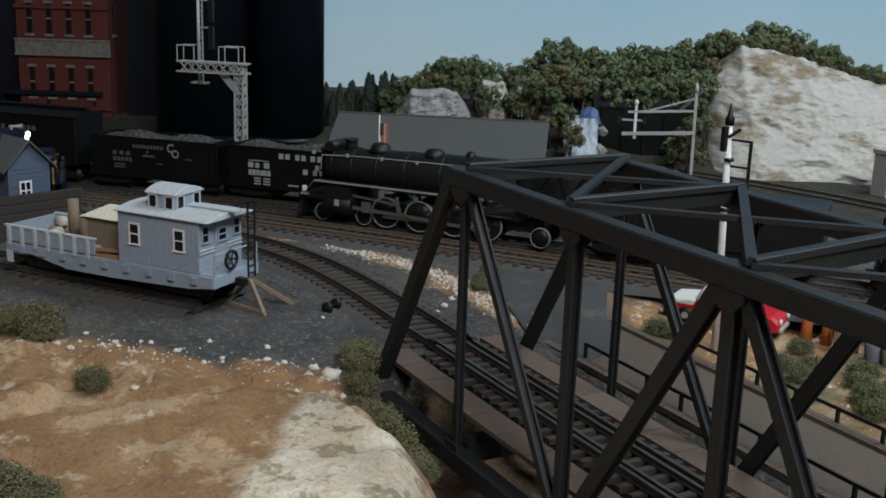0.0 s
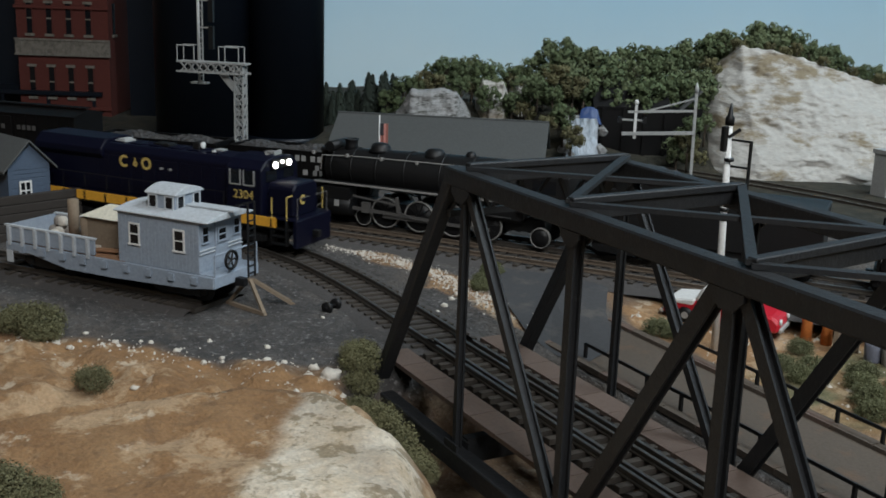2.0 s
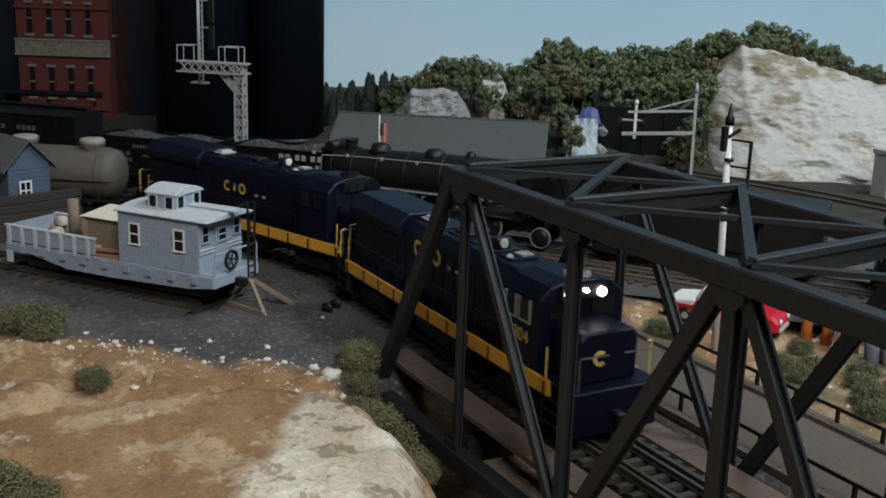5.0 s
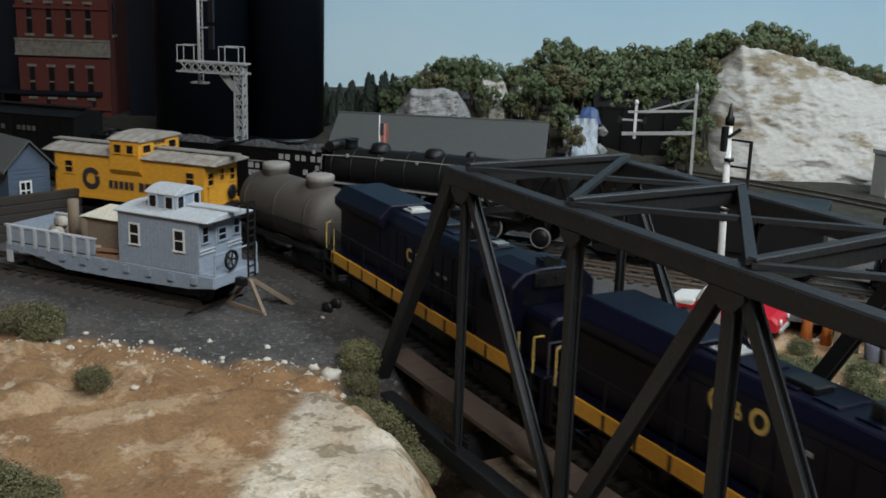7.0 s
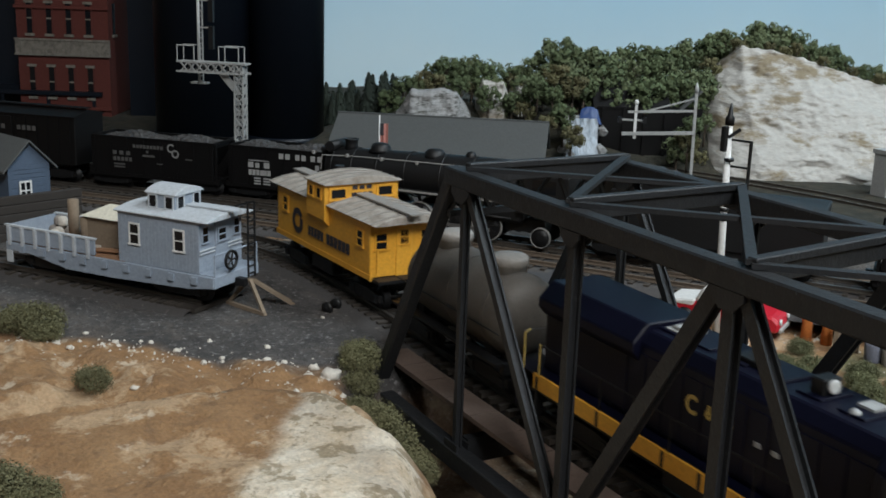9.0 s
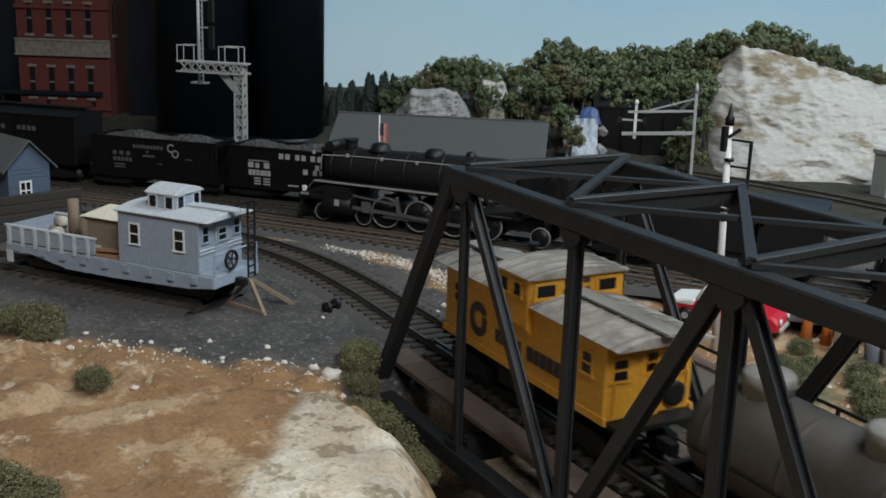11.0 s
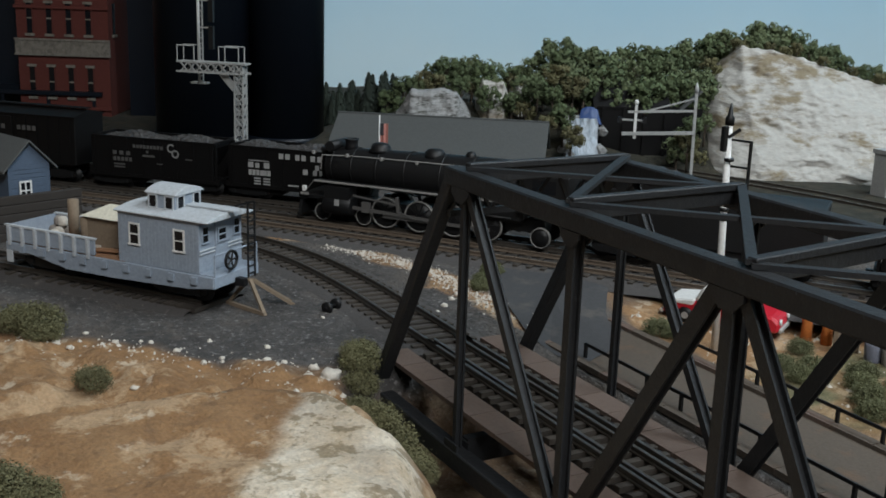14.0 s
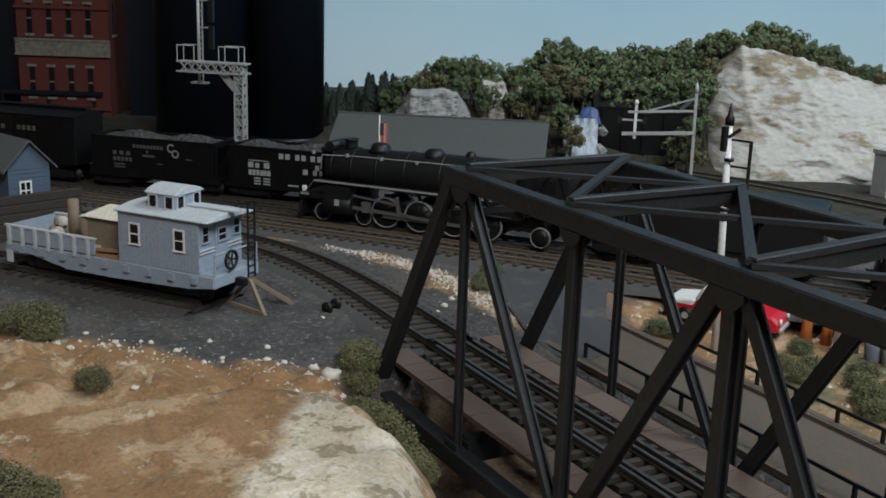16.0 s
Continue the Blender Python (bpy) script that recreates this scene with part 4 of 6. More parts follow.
hopper_car("black coal hopper filled with coal, bold white markings", mm(-281, 44.5, 0, 43.5),
           [(-28.5, 0.6, 3.6, 3.4), (-24, 0.3, 2.8, 3.0), (-17.5, 0.6, 3.8, 3.4), (-23, 3.4, 14, 0.5)] + [(-29 + k * 2.7, -4.2, 2.1, 3.4) for k in range(4)] + [(-18.6, -4.2, 2.2, 3.4), (-15.9, -4.2, 2.2, 3.4)]
           + [(-24 + q, -7.8 - k * 1.7, 4.6, 0.9) for k in range(3) for q in (0, 6.6)] + [(-7.5 + k * 4.4, 7.4, 3.0, 3.4) for k in range(2)] + [(3.6 + k * 4.2, 7.4, 2.8, 3.4) for k in range(2)] + [(14 + k * 4.6, 7.4, 3.0, 3.4) for k in range(3)]
           + [(17, 2.0, 2.6, 3.0), (9, -1.2, 3.2, 3.2), (15.5, -1.2, 2.6, 3.2), (19.4, -1.2, 1.6, 3.2), (1, -10.5, 7, 0.9)], 5)


def box_car():
    top = thing("box_car", "black closed freight car in deep shade with dim grey markings", "freight car", at=mm(-432, -109, 0, 45))
    b = part("body", shape(box, -62, 62, -16, 16, 12, 44), HOPPER, top, bevel=0.4)
    for k in range(15):
        part("side_rib", shape(box, -60 + k * 8.4, -59.2 + k * 8.4, -16.7, -16, 13, 43), HOPPER, b)
    part("sliding_door", shape(box, -14, 14, -17.2, -16, 13, 42), HOPPER, b, bevel=0.2)
    rf = bmesh.new()
    prism(rf, [(16.8, 44), (0, 47.5), (-16.8, 44), (-16.8, 43.2), (16.8, 43.2)], -62.5, 62.5)
    part("roof", rf, HOPPER, top)
    part("roof_walk", shape(box, -62, 62, -3, 3, 48, 48.8), HOPPER, top)
    for x in (-44, 44):
        truck(top, x, 2, 4.8, 11.5)
    for d in (-1, 1):
        part("coupler", shape(box, min(d * 62, d * 67), max(d * 62, d * 67), -1.5, 1.5, 8, 11), BLACK, top)
    bars(top, 0, -17.35, 33, [(20 + k * 3.9, 2, 2.6, 3.0) for k in range(4)] + [(-8 + k * 3.9, 2, 2.6, 3.0) for k in range(5)], DIMLETTER)
    return top


box_car()
hopper_car("black coal hopper filled with coal behind the tender", mm(44, 259, 0, 38.3), [(0, 4, 12, 2)], 11)


def steam_engine():
    """Mountain-type steam engine; front towards +x, running wheels from x = 0 back."""
    top = thing("steam_locomotive", "black steam locomotive with pale-rimmed wheels standing in the yard", "locomotive")
    top.matrix_world = mm(-230, 43.5, 0, 180 + 38.3)
    b = bmesh.new()
    turned(b, [(0, 2), (0.4, 9.6), (2, 10.8), (14, 11.0), (55, 12.2), (95, 13.2), (122, 13.2)], (0, 0, 31.5), (-1, 0, 0), 32)
    bo = part("boiler", b, BLACK, top)
    for x in (5, 18, 34, 52, 74, 92):
        bm = bmesh.new()
        r = np.interp(x, [-11, 8, 55, 95], [10.8, 11.0, 12.2, 13.2]) + 0.25
        turned(bm, [(-0.5, r), (0.5, r)], (-x, 0, 31.5), (1, 0, 0), 32)
        part("boiler_band", bm, BLACK, bo)
    bm = bmesh.new()
    turned(bm, [(0, 6.5), (1.2, 6.2), (1.8, 3), (2.4, 1)], (0, 0, 31.5), (1, 0, 0), 20)
    part("smokebox_door", bm, BLACK, bo)
    bm = bmesh.new()
    turned(bm, [(0, 4.4), (3, 3.6), (6.0, 3.8), (6.8, 4.4), (6.8, 3.2), (4, 3.0)], (-13, 0, 41), (0, 0, 1), 16)
    part("smokestack", bm, BLACK, top)
    bm = bmesh.new()
    for q in (-5.5, 5.5):
        turned(bm, [(0, 2.0), (7, 2.0), (7.4, 2.6), (9, 2.6), (9.4, 1.4)], (1.5, q, 33), (0, 0, 1), 12)
    part("air_pump", bm, BLACK, top)
    part("feedwater_heater", shape(rod, (-4, -10, 43.5), (-4, 10, 43.5), 3.0, 14), BLACK, top)
    for x, r, h in ((-32, 5.8, 3.0), (-66, 5.8, 2.6), (-88, 3.0, 3.0)):
        bm = bmesh.new()
        turned(bm, [(0, r * 1.25), (1.5, r), (h, r * 0.98), (h + 1.6, r * 0.72), (h + 2.2, r * 0.2)], (x, 0, 42), (0, 0, 1), 18)
        part("dome", bm, BLACK, top)
    bm = bmesh.new()
    turned(bm, [(0, 2.2), (3, 2.0), (3.3, 2.4), (5, 0.4)], (0.5, 0, 41.5), (1, 0, 0), 14)
    part("headlamp", bm, BLACK, top)
    for s in (-1, 1):
        r = part("running_board", shape(box, -112, 2, s * 14 - 2.8, s * 14 + 2.8, 23.6, 24.6), BLACK, top)
        part("board_edge", shape(box, -112, 2.4, s * 16.9 - 0.25, s * 16.9 + 0.25, 23.8, 24.8), WHEELRIM, r, "pale painted running board edge")
        part("step_edge", shape(beam, (2.2, s * 16.8, 24.6), (9.5, s * 16.8, 15.5), 0.4, 0.5), RODSTEEL, r)
        handrail(top, [(1.5, s * 10.4, 30), (0.5, s * 11.0, 38.4), (-20, s * 10.4, 39.4), (-60, s * 11.2, 40.2), (-105, s * 12.0, 40.6)], WHEELRIM, 0.32)
        for k in range(6):
            part("handrail_knob", shape(box, 6 - k * 22 - 0.6, 6 - k * 22 + 0.6, s * 10.9 - 0.9, s * 10.9 + 0.9, 38.6, 40.4), WHEELRIM, top)
        bm = bmesh.new()
        turned(bm, [(0, 5.4), (0.8, 6.0), (17, 6.0), (18, 5.0)], (-4, s * 13.2, 11.2), (-1, 0, 0), 18)
        box(bm, -21, -5, s * 13.2 - 4.6, s * 13.2 + 4.6, 14, 22)
        cy = part("cylinder", bm, BLACK, top)
        part("cylinder_plate", shape(box, -15.5, -12.5, s * 19.3 - 0.2, s * 19.3 + 0.2, 11.5, 15), LETTER, cy, "small white square plate")
        part("main_rod", shape(beam, (-22, s * 14.6, 10.5), (-82, s * 14.6, 8.0), 0.9, 1.8), RODSTEEL, top, "pale steel main rod")
        part("side_rod", shape(beam, (-41, s * 13.6, 7.4), (-106, s * 13.6, 7.4), 0.8, 1.7), RODSTEEL, top, "pale steel side rod")
        part("valve_rod", shape(beam, (-22, s * 14.6, 17.5), (-50, s * 14.6, 15.0), 0.8, 1.0), RODSTEEL, top)
        part("valve_link", shape(beam, (-50, s * 14.8, 19.5), (-51, s * 14.8, 11.0), 0.9, 2.0), RODSTEEL, top)
        part("crosshead", shape(box, -33, -28, s * 14.4 - 1.2, s * 14.4 + 1.2, 8.5, 14.5), RODSTEEL, top)
        part("eccentric_rod", shape(beam, (-50, s * 15.2, 11.5), (-62, s * 15.2, 8.0), 0.7, 0.9), RODSTEEL, top)
    for x, r in ((0, 5.0), (-27, 5.0), (-41, 9.0), (-62, 9.0), (-83, 9.0), (-103, 9.0), (-134, 5.6)):
        for s in (-1, 1):
            w = bmesh.new()
            turned(w, [(-0.9, r * 0.2), (-0.9, r * 0.9), (0.9, r * 0.9), (0.9, r * 0.2)], (x, s * 9.8, r), (0, 1, 0), 24)
            wh = part("wheel", w, BLACK, top)
            ty = bmesh.new()
            turned(ty, [(-1.3, r * 0.91), (-1.3, r), (1.3, r), (1.3, r * 0.91), (-1.3, r * 0.91)], (x, s * 9.8, r), (0, 1, 0), 28, False)
            part("tyre", ty, TYRE, wh, "pale painted tyre")
            if r > 8:
                for k in range(10):
                    a = k * math.tau / 10
                    part("spoke", shape(beam, (x + 1.5 * math.cos(a), s * 10.9, r + 1.5 * math.sin(a)), (x + 7.4 * math.cos(a), s * 10.9, r + 7.4 * math.sin(a)), 0.5, 0.9), BLACK, wh)
                part("counterweight", shape(box, x - 5, x + 5, s * 10.9 - 0.3, s * 10.9 + 0.3, r - 6.6, r - 3), BLACK, wh)
    part("frame", shape(box, -135, 6, -6, 6, 7, 14), BLACK, top)
    part("firebox", shape(box, -124, -86, -12.5, 12.5, 12, 32), BLACK, top, bevel=2)
    cb = bmesh.new()
    prism(cb, [(-16, 19), (16, 19), (16, 40), (12, 44.5), (5, 46), (-5, 46), (-12, 44.5), (-16, 40)], -150, -122)
    c = part("cab", cb, BLACK, top, bevel=0.3)
    for s in (-1, 1):
        part("cab_window", shape(box, -143, -130, s * 16 - 0.2, s * 16 + 0.2, 31, 38), GLASS, c)
        part("injector_pipe", shape(rod, (-118, s * 13.8, 15), (-90, s * 13.8, 15.6), 0.7, 8), WHEELRIM if s < 0 else BLACK, top)
    pl = bmesh.new()
    prism(pl, [(-15, 3), (15, 3), (13, 11), (-13, 11)], 12, 14)
    part("pilot", pl, BLACK, top)
    part("pilot_deck", shape(box, -2, 14, -14, 14, 13, 15), BLACK, top)
    part("marker", shape(box, 9, 11, 13.5, 15.5, 17, 20), WHITE, top, "white marker lamp")
    part("step_rail", shape(box, 6.5, 11.5, 15.6, 16.6, 15.2, 16.4), WHEELRIM, top)
    return top


steam_engine()


def tender():
    top = thing("tender", "black coal tender behind the steam locomotive", "tender", at=mm(-230 + 0.785 * 216, 43.5 + 0.62 * 216, 0, 180 + 38.3))
    part("water_tank", shape(box, -62, 58, -16, 16, 12, 38), BLACK, top, bevel=0.6)
    part("coal_bunker", shape(box, 8, 58, -15, 15, 38, 44), BLACK, top, bevel=0.4)
    n = 14
    vs = [(10 + i * 3.4, -14 + j * 3.5, 43.5 + 4 * math.sin(i / n * 3.1) + random.uniform(-0.8, 0.8)) for i in range(n) for j in range(9)]
    sheet("coal_load", vs, [(i * 9 + j, i * 9 + j + 9, i * 9 + j + 10, i * 9 + j + 1) for i in range(n - 1) for j in range(8)], COAL, top, smooth=False)
    part("frame", shape(box, -64, 62, -14, 14, 9, 12.4), BLACK, top)
    bm = bmesh.new()
    for z in (14, 18, 22):
        box(bm, 58, 60, 12, 17, z, z + 0.8)
    part("step", bm, WHEELRIM, top)
    for x in (-40, 36):
        truck(top, x, 3, 5.2, 12)
    return top


tender()


def work_caboose():
    top = thing("work_caboose", "pale grey work caboose with open deck and cupola on a spur", "caboose", at=mm(-136, -95.4, 0, 36))
    for s in (-1, 1):
        bm = bmesh.new()
        prism(bm, [(-60, 13.5), (60, 13.5), (60, 8.6), (46, 6.8), (4, 5.4), (-22, 5.4), (-46, 9.6), (-60, 9.8)], s * 15.6 - 0.8, s * 15.6 + 0.8, "y")
        sill = part("fishbelly_sill", bm, CABGREY, top, bevel=0.2)
        for k in range(9):
            part("stake_pocket", shape(box, -51 + k * 12.5, -48 + k * 12.5, s * 16.8 - 0.7, s * 16.8 + 0.7, 9.6, 12.8), CABGREY, sill)
    for d in (-1, 1):
        part("end_sill", shape(box, d * 59.4 - 1, d * 59.4 + 1, -16, 16, 8.5, 13.6), CABGREY, top, bevel=0.2)
        part("coupler", shape(box, min(d * 60, d * 65), max(d * 60, d * 65), -1.5, 1.5, 7, 10.5), BLACK, top)
    for k in range(22):
        part("deck_plank", shape(box, -60 + k * 5.45, -54.7 + k * 5.45, -15, 15, 12.8, 13.9 + random.uniform(-0.1, 0.1)), PLANK if k < 13 else CABGREY, top)
    part("centre_sill", shape(box, -58, 58, -5, 5, 7, 12.8), BLACK, top)
    # low side boards of the deck
    for s in (-1, 1):
        sb = part("side_board", shape(box, -60, -6, s * 15.4 - 0.5, s * 15.4 + 0.5, 14.2, 21.4), CABGREY, top, bevel=0.15)
        part("board_cap", shape(box, -60.4, -5.6, s * 15.4 - 0.9, s * 15.4 + 0.9, 21.2, 22.0), CABTOP, sb)
        for k in range(7):
            part("stake", shape(box, -58 + k * 8, -56.6 + k * 8, s * 16.5 - 0.6, s * 16.5 + 0.6, 12.5, 21.4), CABTOP, sb)
    part("end_board", shape(box, -60.4, -59.4, -15, 15, 14, 21.4), CABGREY, top)
    h = part("house", shape(box, 7.5, 52, -15.2, 15.2, 13.6, 37.2), CABGREY, top, bevel=0.3)
    for k in range(22):
        part("siding_batten", shape(box, 8 + k * 2.05, 8.15 + k * 2.05, -15.3, -15.15, 14, 37), CABGREY, h)
    rf = bmesh.new()
    prism(rf, arched(33.6, 37.2, 39.4) + [(-16.6, 36.5), (16.6, 36.5)], 6.5, 57.5)
    part("roof", rf, CABTOP, top, "pale grey arched roof", bevel=0.25)
    part("roof_walk", shape(box, 35, 60.5, -2.2, 3.4, 39.6, 40.3), CABTOP, top)
    cu = part("cupola", shape(box, 19.5, 34.6, -9, 9, 37.5, 45.2), CABGREY, top, bevel=0.3)
    cr = bmesh.new()
    prism(cr, arched(20, 45.4, 48.2) + [(-9.9, 44.8), (9.9, 44.8)], 18.4, 35.7)
    part("cupola_roof", cr, CABTOP, cu, bevel=0.3)
    for x in (22.6, 31.6):
        window(cu, x, -9, 41.6, 3.8, 5.0, CABTOP, mull=False)
    for y in (-5.4, 5.4):
        window(cu, 34.6, y, 41.6, 3.8, 5.0, CABTOP, "x", mull=False)
    for x in (17, 41.5):
        window(h, x, -15.2, 27.2, 4.6, 8.6, WHITE)
    for y in (-11, 11):
        window(h, 52, y, 30.4, 3.6, 6.5, CABGREY, "x")
    part("door", shape(box, 52, 52.6, -4.6, 4.6, 14, 35), CABGREY, h, bevel=0.2)
    window(h, 52.6, 0, 29, 5, 5, CABGREY, "x")
    for z in (22, 23.5):
        part("siding_rail", shape(box, 52.0, 52.5, -15, 15, z, z + 0.5), CABTOP, h)
    # end platform, brake wheel, ladder
    bm = bmesh.new()
    turned(bm, [(-0.5, 3.5), (-0.5, 4.4), (0.5, 4.4), (0.5, 3.5), (-0.5, 3.5)], (61.2, -5, 19.5), (1, 0, 0), 20, False)
    for k in range(5):
        a = k * math.tau / 5
        rod(bm, (61.2, -5, 19.5), (61.2, -5 + 3.6 * math.cos(a), 19.5 + 3.6 * math.sin(a)), 0.4, 5)
    part("brake_wheel", bm, BLACK, top, "black brake wheel")
    handrail(top, [(60, -15, 13), (60, -15, 23), (60, 15, 23), (60, 15, 13)], CABGREY, 0.45, "end_rail")
    handrail(top, [(60, -5, 13), (60, -5, 23)], CABGREY, 0.45, "end_rail")
    bm = bmesh.new()
    for y in (8, 13):
        rod(bm, (60.6, y, 8), (60.6, y, 42), 0.5, 6)
    for k in range(9):
        rod(bm, (60.6, 8, 10 + k * 3.4), (60.6, 13, 10 + k * 3.4), 0.4, 6)
    for y in (8, 13):
        rod(bm, (60.6, y, 42), (54, y, 40), 0.45, 6)
    part("end_ladder", bm, BLACK, top, "dark iron end ladder")
    for x in (-38, 38):
        truck(top, x, 2, 4.8, 11.5)
    part("air_tank", shape(rod, (-8, -9, 9), (10, -9, 9), 2.8, 12), BLACK, top)
    part("stirrup_step", shape(box, -60, -56.5, -16.4, -15.6, 4, 9.6), CABTOP, top)
    return top


work_caboose()
H36 = radians(36)


def on_deck(x, y, z, turn=0):
    return mm(-136 + x * math.cos(H36) - y * math.sin(H36), -95.4 + x * math.sin(H36) + y * math.cos(H36), z, 36 + turn)


def deck_loads():
    top = thing("deck_cabin", "small tan cabin with a cream pyramid roof on the caboose deck", "cabin", at=on_deck(-11, 5, 13.9))
    part("wall", shape(box, -11, 11, -8, 8, 0, 14.5), TIMBER, top)
    bm = bmesh.new()
    hull(bm, [(-13.5, -10, 14.4), (13.5, -10, 14.4), (13.5, 10, 14.4), (-13.5, 10, 14.4), (-4, 0, 19.4), (4, 0, 19.4)], [(0, 1, 5, 4), (1, 2, 5), (2, 3, 4, 5), (3, 0, 4), (3, 2, 1, 0)])
    part("roof", bm, mat("cream_roof", (0.62, 0.58, 0.46), (0.72, 0.68, 0.56), 0.8), top, "cream pyramid roof")
    for x, y, h, r in ((-37, 4, 19, 2.6), (-24, -2, 13, 2.4)):
        bm = bmesh.new()
        turned(bm, [(0, r), (h, r), (h + 0.4, r * 0.5)], (0, 0, 0), (0, 0, 1), 14)
        o = part("wooden_post", bm, TIMBER, at=on_deck(x, y, 13.9))
        tagged(o, "tan wooden post standing on the caboose deck", "post")
    for k, (x, y, z) in enumerate(((-51, 5, 0), (-47, 9, 0), (-46, 3, 0), (-43.5, 8, 0), (-50, 10.5, 0), (-44, -2, 0), (-48.5, 6.2, 4.7), (-46, 6, 4.7))):
        r = 2.5
        bm = bmesh.new()
        turned(bm, [(0, r * 0.8), (0.8, r), (r * 1.2, r), (r * 1.7, r * 0.75), (r * 1.9, r * 0.3)], (0, 0, 0), (0, 0, 1), 10)
        o = part("keg", bm, STONE[0] if k % 3 else STONE[1], at=on_deck(x, y, 13.9 + z))
        tagged(o, "small pale keg on the caboose deck", "keg", "kegs on the caboose deck")
    for k, (x, y, a, n) in enumerate(((-2, -6, 25, 18), (-1, -9, 14, 16), (-24, -3, 4, 20), (-20, -8, -6, 14))):
        o = part("plank", shape(box, -n / 2, n / 2, -1.2, 1.2, 0, 1.2), PLANK if k < 2 else STONE[0], at=on_deck(x, y, 13.9 + 1.25 * (k % 2), a))
        tagged(o, "loose sawn plank on the caboose deck", "plank", "planks on the caboose deck")


deck_loads()


def bumper():
    top = thing("track_bumper", "raw timber A-frame bumper at the end of the spur", "bumper")
    ap = (-90, -54, 8)
    for k, p in enumerate(((-98.6, -61, -5), (-75, -51.5, -5), (-86, -34, -5), (-92, -33.5, -5))):
        part("brace", shape(beam, (ap[0] + k * 0.5, ap[1] + k * 0.7, ap[2]), p, 1.5, 1.5), TIMBER, top)
    part("ground_beam", shape(beam, (-98.6, -61, -4), (-75, -51.5, -4.2), 1.6, 1.6), TIMBER, top)
    return top


bumper()


def junk():
    for x, y in ((-71, -22),):
        top = thing("scrap_wheelset", "dark scrap wheelset lying by the track", "wheelset", at=mm(x, y, -2.6, 35))
        for s in (-1, 1):
            bm = bmesh.new()
            turned(bm, [(-0.6, 0.6), (-0.6, 2.7), (0.6, 2.7), (0.6, 0.6)], (0, s * 3.5, 0), (0, 1, 0), 14)
            part("wheel", bm, BLACK, top)
        part("axle", shape(rod, (0, -4.6, 0), (0, 4.6, 0), 0.6, 8), BLACK, top)


junk()


def shed():
    """Gable wall along local x, facing -y; the house reaches back along +y."""
    top = thing("trackside_shed", "blue-grey wooden shed with dark gable roof and white window", "shed", at=mm(-268, -131, -5, 110))
    bm = bmesh.new()
    prism(bm, [(0, 0), (24, 0), (24, 38), (12, 50), (0, 38)], 0, 34, "y")
    w = part("wall", bm, BLUESHED, top)
    for k in range(15):
        part("siding_board", shape(box, 0.2, 23.8, -0.3, 0.0, 0.3 + k * 2.5, 2.6 + k * 2.5), BLUESHED, w)
    for pts in ([(-4, 34), (12, 50.4), (12, 51.8), (-4, 35.4)], [(28, 34), (28, 35.4), (12, 51.8), (12, 50.4)]):
        bm = bmesh.new()
        prism(bm, pts, -3, 36, "y")
        part("roof_slope", bm, SHINGLE, top, "dark grey roof", bevel=0.2)
    for x in (-0.2, 23.4):
        part("corner_board", shape(box, x, x + 0.8, -0.5, 0.0, 0, 38), BLUESHED, w)
    window(w, 9.5, -0.3, 23.5, 5.4, 9.0, WHITE, d=0.8)
    part("muntin", shape(box, 9.2, 9.8, -1.1, -0.4, 19.0, 28.0), WHITE, w)
    return top


shed()


def timber_stack():
    top = thing("timber_stack", "stack of long dark timbers in front of the shed", "timber stack", at=mm(-259, -124, -5, 108))
    dark = mat("dark_timber", (0.02, 0.016, 0.013), (0.04, 0.032, 0.026), 0.8)
    for r in range(5):
        for k in range(3 - r // 2):
            x0 = random.uniform(-2, 2)
            part("timber", shape(box, -46 + x0, 30 + x0, -5 + k * 3.6 + r * 0.6, -1.7 + k * 3.6 + r * 0.6, r * 4.8, r * 4.8 + 4.6), dark, top, bevel=0.3)
    return top


timber_stack()


